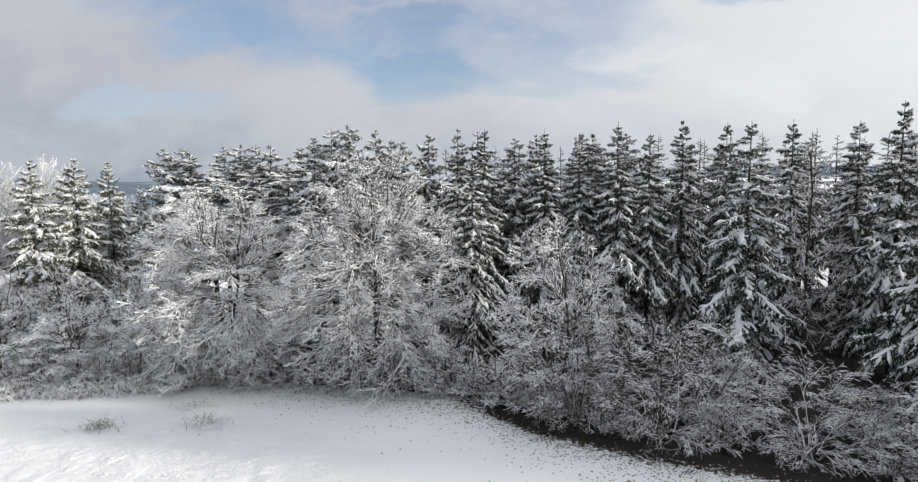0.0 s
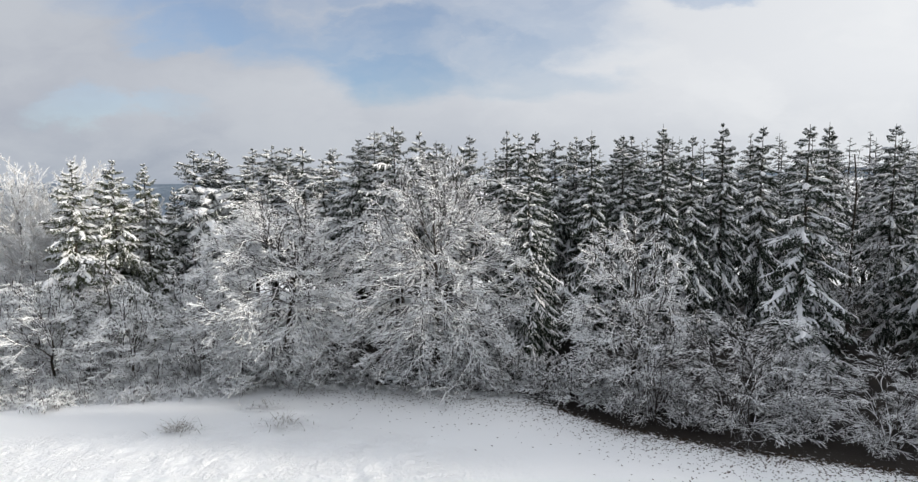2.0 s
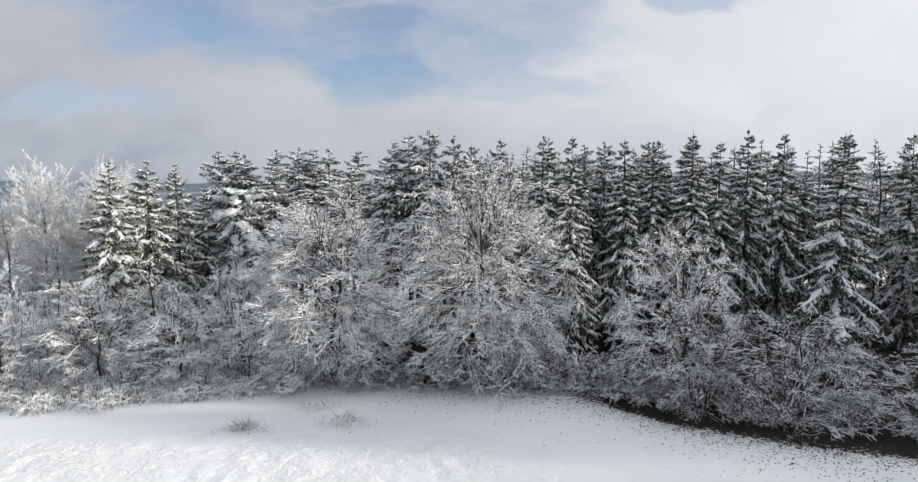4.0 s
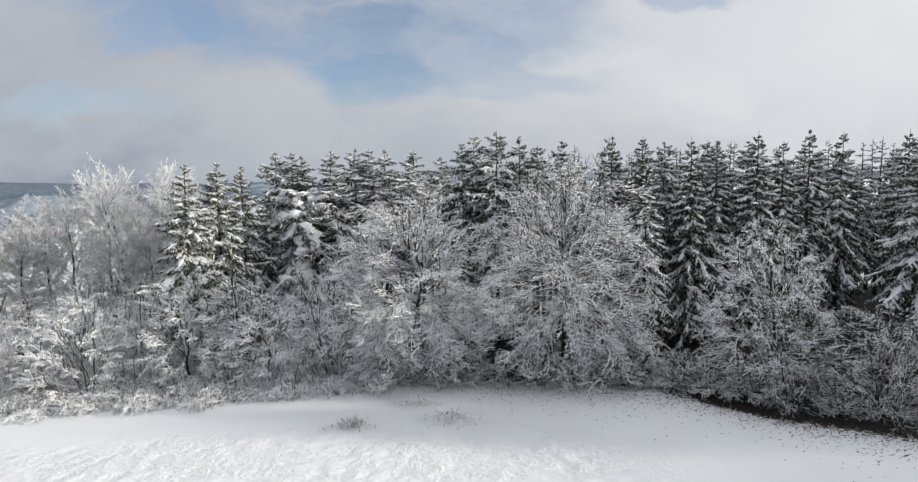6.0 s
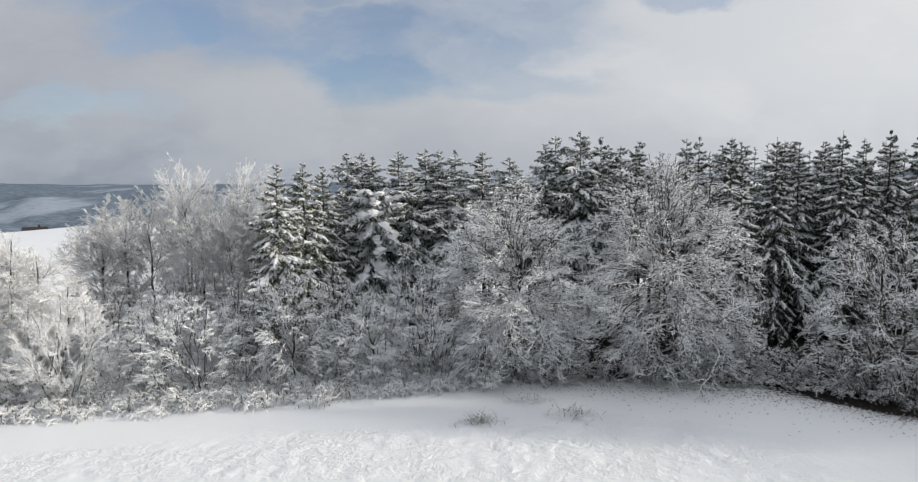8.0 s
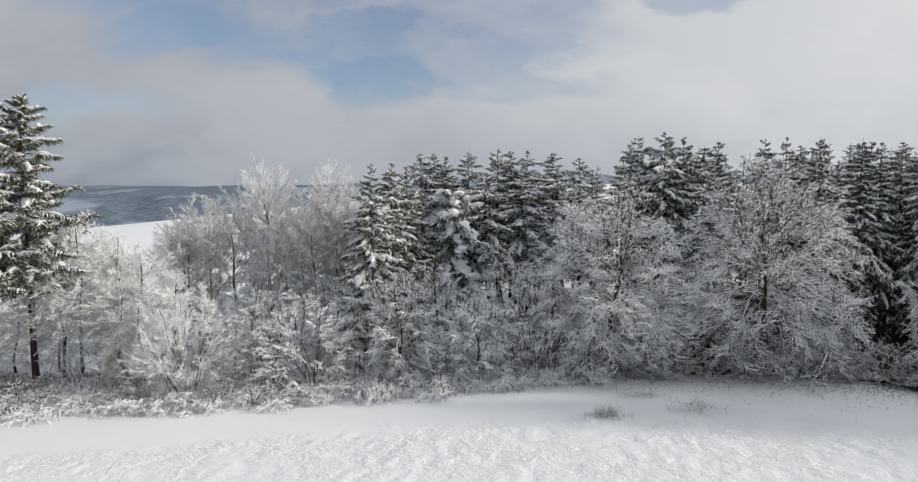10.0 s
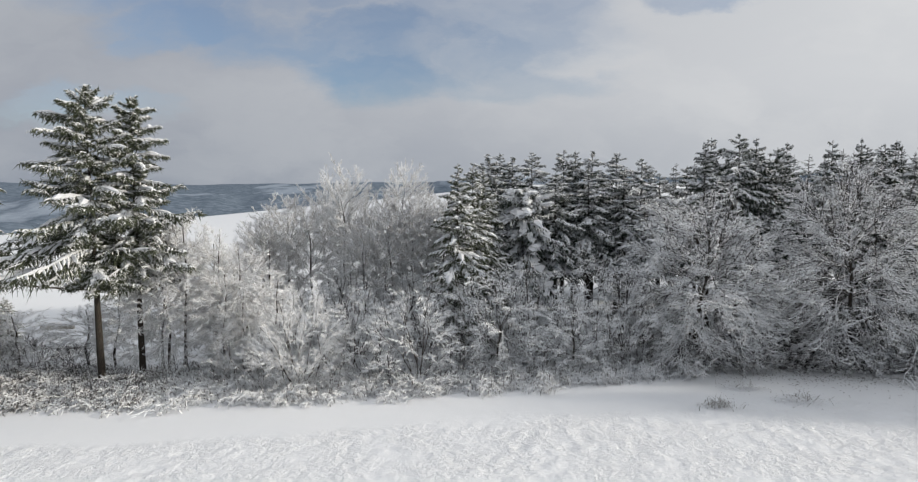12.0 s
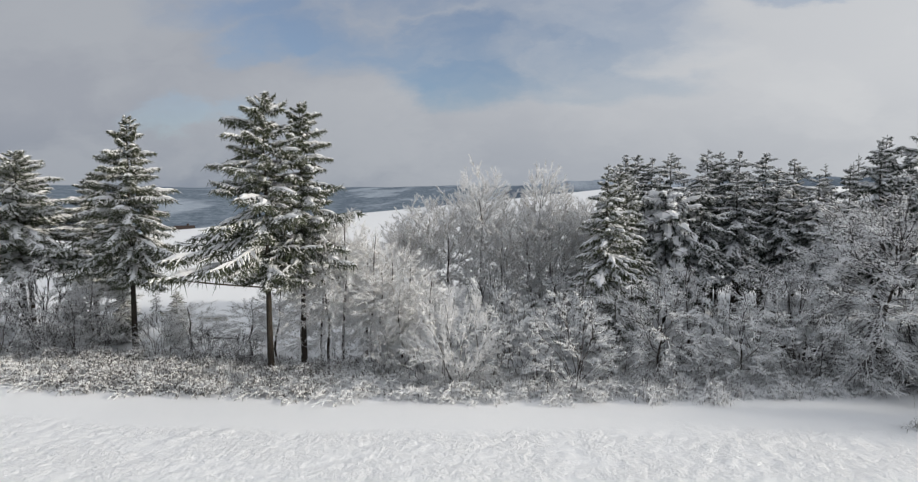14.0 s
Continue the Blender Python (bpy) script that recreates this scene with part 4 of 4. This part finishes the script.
def make_tuft(x, y, size, label, seed, stalks=150, sticks=26):
    """A clump of dead grass and weeds poking out of the snow."""
    rng = np.random.default_rng(seed)
    ob = thing("grass_tuft", label, "grass tuft", "tufts in the meadow")
    ob.matrix_basis = pose(x, y, ground_at(x, y) - 0.03)
    ring, turn = np.meshgrid(np.linspace(0, 1, 9), np.linspace(0, 2 * np.pi, 24, endpoint=False))
    bump = 0.09 * size * (1 - ring ** 2) * (1 + 0.25 * np.sin(turn * 3 + seed)) - 0.02
    hump = np.stack([ring * np.cos(turn) * size * 0.95, ring * np.sin(turn) * size * 0.6, bump], -1).reshape(-1, 3)
    k = np.arange(24 * 9).reshape(24, 9)
    nxt = np.roll(k, -1, 0)
    part("snow_hump", mesh_of("snow_hump", hump, np.stack([k[:, :-1], k[:, 1:], nxt[:, 1:], nxt[:, :-1]], -1).reshape(-1, 4), MATS["snow"], True), ob, "snow heaped over the weeds")
    for name, count, mat, tall, flat in (("grass_clump", stalks, "straw", 0.62, 0.6), ("weed_tangle", sticks * 6, "bramble", 0.36, 1.8)):
        spot = rng.normal(0, 0.42, (count, 2)) * np.array([size, size * 0.6])
        start = np.concatenate([spot, 0.14 * size * np.exp(-(spot ** 2).sum(1, keepdims=True) / size ** 2)], 1)
        turn = rng.uniform(0, 2 * np.pi, count)
        way = np.stack([np.cos(turn) * flat, np.sin(turn) * flat, np.ones(count)], 1)
        joints, ways, radii = limbs(rng, start, way, rng.uniform(0.4, 1.2, count) * tall, np.full(count, 0.013), 3, 0.12, -0.5)
        part(name, mesh_of(name, *as_rods(joints, radii, 3), MATS[mat]), ob, "", "stuff")


for key, x, y, size, wide in (("sidespruce1", -66.2, 43.2, 0.34, 0.5), ("sidespruce2", -70.6, 42.6, 0.42, 0.55), ("sidespruce0", -73.0, 40.4, 0.40, 0.6)):
    plant(key, x, y, size, wide, whirl(), "young spruce below the firs with snowy boughs")


make_tuft(-18.2, 29.4, 1.05, "pale dead grass tuft standing out of the snow", 1, 110, 8)
make_tuft(-13.6, 30.0, 1.5, "dark weedy clump half buried in snow", 2, 40, 34)
make_tuft(-15.4, 32.5, 1.25, "flattened dark weeds half buried in snow", 3, 20, 40)


def make_litter():
    """Fallen leaves and crumbs of earth strewn on the snow below the trees."""
    rng = np.random.default_rng(17)
    x = rng.uniform(-16, 16, 9000)
    off = rng.exponential(1.2, 9000)
    keep = rng.uniform(0, 1, 9000) < np.interp(x, (-16, -4, 2, 16), (0.15, 0.3, 1.0, 1.0))
    x, off = x[keep], off[keep]
    y = edge(x) + 0.5 - off
    turn = rng.uniform(0, 2 * np.pi, len(x))
    size = rng.uniform(0.014, 0.048, len(x))
    at = np.stack([x, y, land(x, y) + 0.012], 1)
    way = np.stack([np.cos(turn), np.sin(turn), rng.uniform(-0.1, 0.3, len(x))], 1)
    me = mesh_of("leaf_litter", *rods(at, at + way * size[:, None] * 1.7, size * 0.75, size * 0.25, 4, 0.35), MATS["leaf"])
    tagged(new("leaf_litter", me), "dark fallen leaves strewn on the snow below the trees", "leaves", kind="stuff")


make_litter()


# ---------------------------------------------------------------- beyond the wood: lane, fence, walls and farmsteads


def box(low, high):
    """Corner points and faces of an upright block."""
    (x0, y0, z0), (x1, y1, z1) = low, high
    v = [(x0, y0, z0), (x1, y0, z0), (x1, y1, z0), (x0, y1, z0), (x0, y0, z1), (x1, y0, z1), (x1, y1, z1), (x0, y1, z1)]
    f = [(0, 3, 2, 1), (4, 5, 6, 7), (0, 1, 5, 4), (1, 2, 6, 5), (2, 3, 7, 6), (3, 0, 4, 7)]
    return np.array(v, float), np.array(f)


def worn(skin, mat, name, round_by=0.02):
    """A block with rounded edges."""
    bm = bmesh.new()
    corners = [bm.verts.new(v) for v in skin[0]]
    for f in skin[1]:
        bm.faces.new([corners[k] for k in f])
    bmesh.ops.bevel(bm, geom=bm.edges[:], offset=round_by, segments=1, affect="EDGES")
    me = bpy.data.meshes.new(name)
    bm.to_mesh(me)
    bm.free()
    me.materials.append(mat)
    return me


def strip(line, half, lift, mat, name):
    """A flat band that follows the land along a line."""
    line = np.asarray(line, float)
    t = np.linspace(0, len(line) - 1, 40)
    p = np.stack([np.interp(t, np.arange(len(line)), line[:, k]) for k in (0, 1)], 1)
    d = unit(np.gradient(p, axis=0))
    side = np.stack([-d[:, 1], d[:, 0]], 1)
    rows = [p + side * w * half for w in (-1, -0.5, 0, 0.5, 1)]
    verts = np.concatenate([np.concatenate([r, (land(r[:, 0], r[:, 1]) + lift * (1 if k in (1, 2, 3) else -1))[:, None]], 1) for k, r in enumerate(rows)])
    k = np.arange(39)
    faces = np.concatenate([np.stack([k + 40 * r, k + 1 + 40 * r, k + 41 + 40 * r, k + 40 + 40 * r], 1) for r in range(4)])
    return mesh_of(name, verts, faces[:, ::-1], mat, True)


tagged(new("lane_verge", strip(((-96, 79), (-88, 74.2), (-80, 71.4), (-72, 69.6), (-62, 69.5)), 0.32, 0.12, MATS["leaf"], "lane_verge")),
       "dark bare verge along a snowed-in lane", "verge", kind="structure")
# dark strip laid on the land in place of a small dark hollow
tagged(new("dark_hollow_strip", strip(((-66, 44.9), (-63.8, 44.5), (-61.6, 44.7)), 0.3, 0.05, MATS["leaf"], "dark_hollow_strip")),
       "thin dark strip laid over the snow in place of a hollow", "bank", kind="structure")


def make_wall(x, y, length, turn):
    ob = thing("garden_wall", "low old stone wall with a cap of snow", "wall")
    ob.matrix_basis = pose(x, y, ground_at(x, y) - 0.1, 0, 0, turn)
    rng = np.random.default_rng(3)
    for row in range(2):
        at = -length / 2 - 0.15 * (row % 2)
        while at < length / 2:
            wide = rng.uniform(0.3, 0.5)
            part("stone", worn(box((at, -0.17, row * 0.22), (at + wide - 0.02, 0.17 + rng.uniform(0, 0.03), row * 0.22 + 0.20)), MATS["plaster"], "stone", 0.03), ob)
            at += wide
    part("snow_cap", worn(box((-length / 2 - 0.2, -0.24, 0.435), (length / 2 + 0.2, 0.24, 0.62)), MATS["snow"], "snow_cap", 0.06), ob)


make_wall(-67.8, 51.0, 2.6, 6)
make_wall(-73.5, 52.4, 1.8, -12)


def make_fence():
    ob = thing("field_fence", "row of weathered grey wooden fence posts beside the lane", "fence")
    line = [(-84.5 + 1.9 * k, 74.6 - 0.55 * k) for k in range(6)]
    ob.matrix_basis = pose(line[0][0], line[0][1], ground_at(*line[0]))
    spots = [(x - line[0][0], y - line[0][1], ground_at(x, y) - ground_at(*line[0])) for x, y in line]
    post = worn(box((-0.06, -0.06, -0.3), (0.06, 0.06, 1.25)), MATS["old_wood"], "post")
    for x, y, z in spots:
        part("post", post, ob).matrix_basis = pose(x, y, z)


make_fence()


def make_house(x, y, wide, deep, high, turn, label, roof_mat):
    """A farmhouse with a gabled roof, a chimney and framed windows."""
    ob = thing("farmhouse", label, "house", "farmsteads in the valley")
    ob.matrix_basis = pose(x, y, ground_at(x, y) - 0.6, 0, 0, turn)
    w, d = wide / 2, deep / 2
    verts = [(-w, -d, 0), (w, -d, 0), (w, d, 0), (-w, d, 0), (-w, -d, high), (w, -d, high), (w, d, high), (-w, d, high), (-w, 0, high + d * 0.75), (w, 0, high + d * 0.75)]
    me = bpy.data.meshes.new("wall")
    me.from_pydata(verts, [], [(0, 1, 5, 4), (2, 3, 7, 6), (1, 2, 6, 9, 5), (3, 0, 4, 8, 7)])
    me.materials.append(MATS["plaster"])
    wall = part("wall", me, ob)
    roof = None
    for sign in (-1, 1):
        e, r = 0.5, d * 0.75
        a = [(-w - e, sign * (d + e), high - e * 0.75), (w + e, sign * (d + e), high - e * 0.75), (w + e, 0, high + r), (-w - e, 0, high + r)]
        v = np.array(a + [(p[0], p[1], p[2] + 0.3) for p in a])
        f = np.array([(0, 1, 2, 3), (4, 7, 6, 5), (0, 4, 5, 1), (1, 5, 6, 2), (2, 6, 7, 3), (3, 7, 4, 0)])
        roof = part("roof", mesh_of("roof", v, f if sign > 0 else f[:, ::-1], MATS[roof_mat]), ob)
    part("chimney", worn(box((w * 0.3, -0.5, high + d * 0.4), (w * 0.3 + 0.9, 0.5, high + d * 0.75 + 1.4)), MATS["roof"], "chimney", 0.05), roof)
    for k in range(4):
        for level in (1.2, 3.8):
            if level + 1.4 < high:
                cx = -w + (k + 0.5) * wide / 4
                window = part("window", worn(box((cx - 0.6, -d - 0.05, level), (cx + 0.6, -d + 0.1, level + 1.3)), MATS["old_wood"], "window"), wall)
                part("pane", worn(box((cx - 0.48, -d - 0.07, level + 0.12), (cx + 0.48, -d - 0.02, level + 1.18)), MATS["glass"], "pane", 0.005), window)


make_house(-243, 306, 10, 8, 4.6, 24, "farmhouse with a dark brown half-snowy roof across the field", "roof")
make_house(-276, 330, 11, 8, 5.6, -18, "pale farmhouse with a snow-covered roof in the valley", "snow")
make_house(-204, 340, 9, 7, 2.6, 10, "small barn with a snow-covered roof beyond the field", "snow")
plant("deepspruce0", -72.6, 49.3, 0.24, 0.30, 20, "small dark young spruce in the snowy garden")
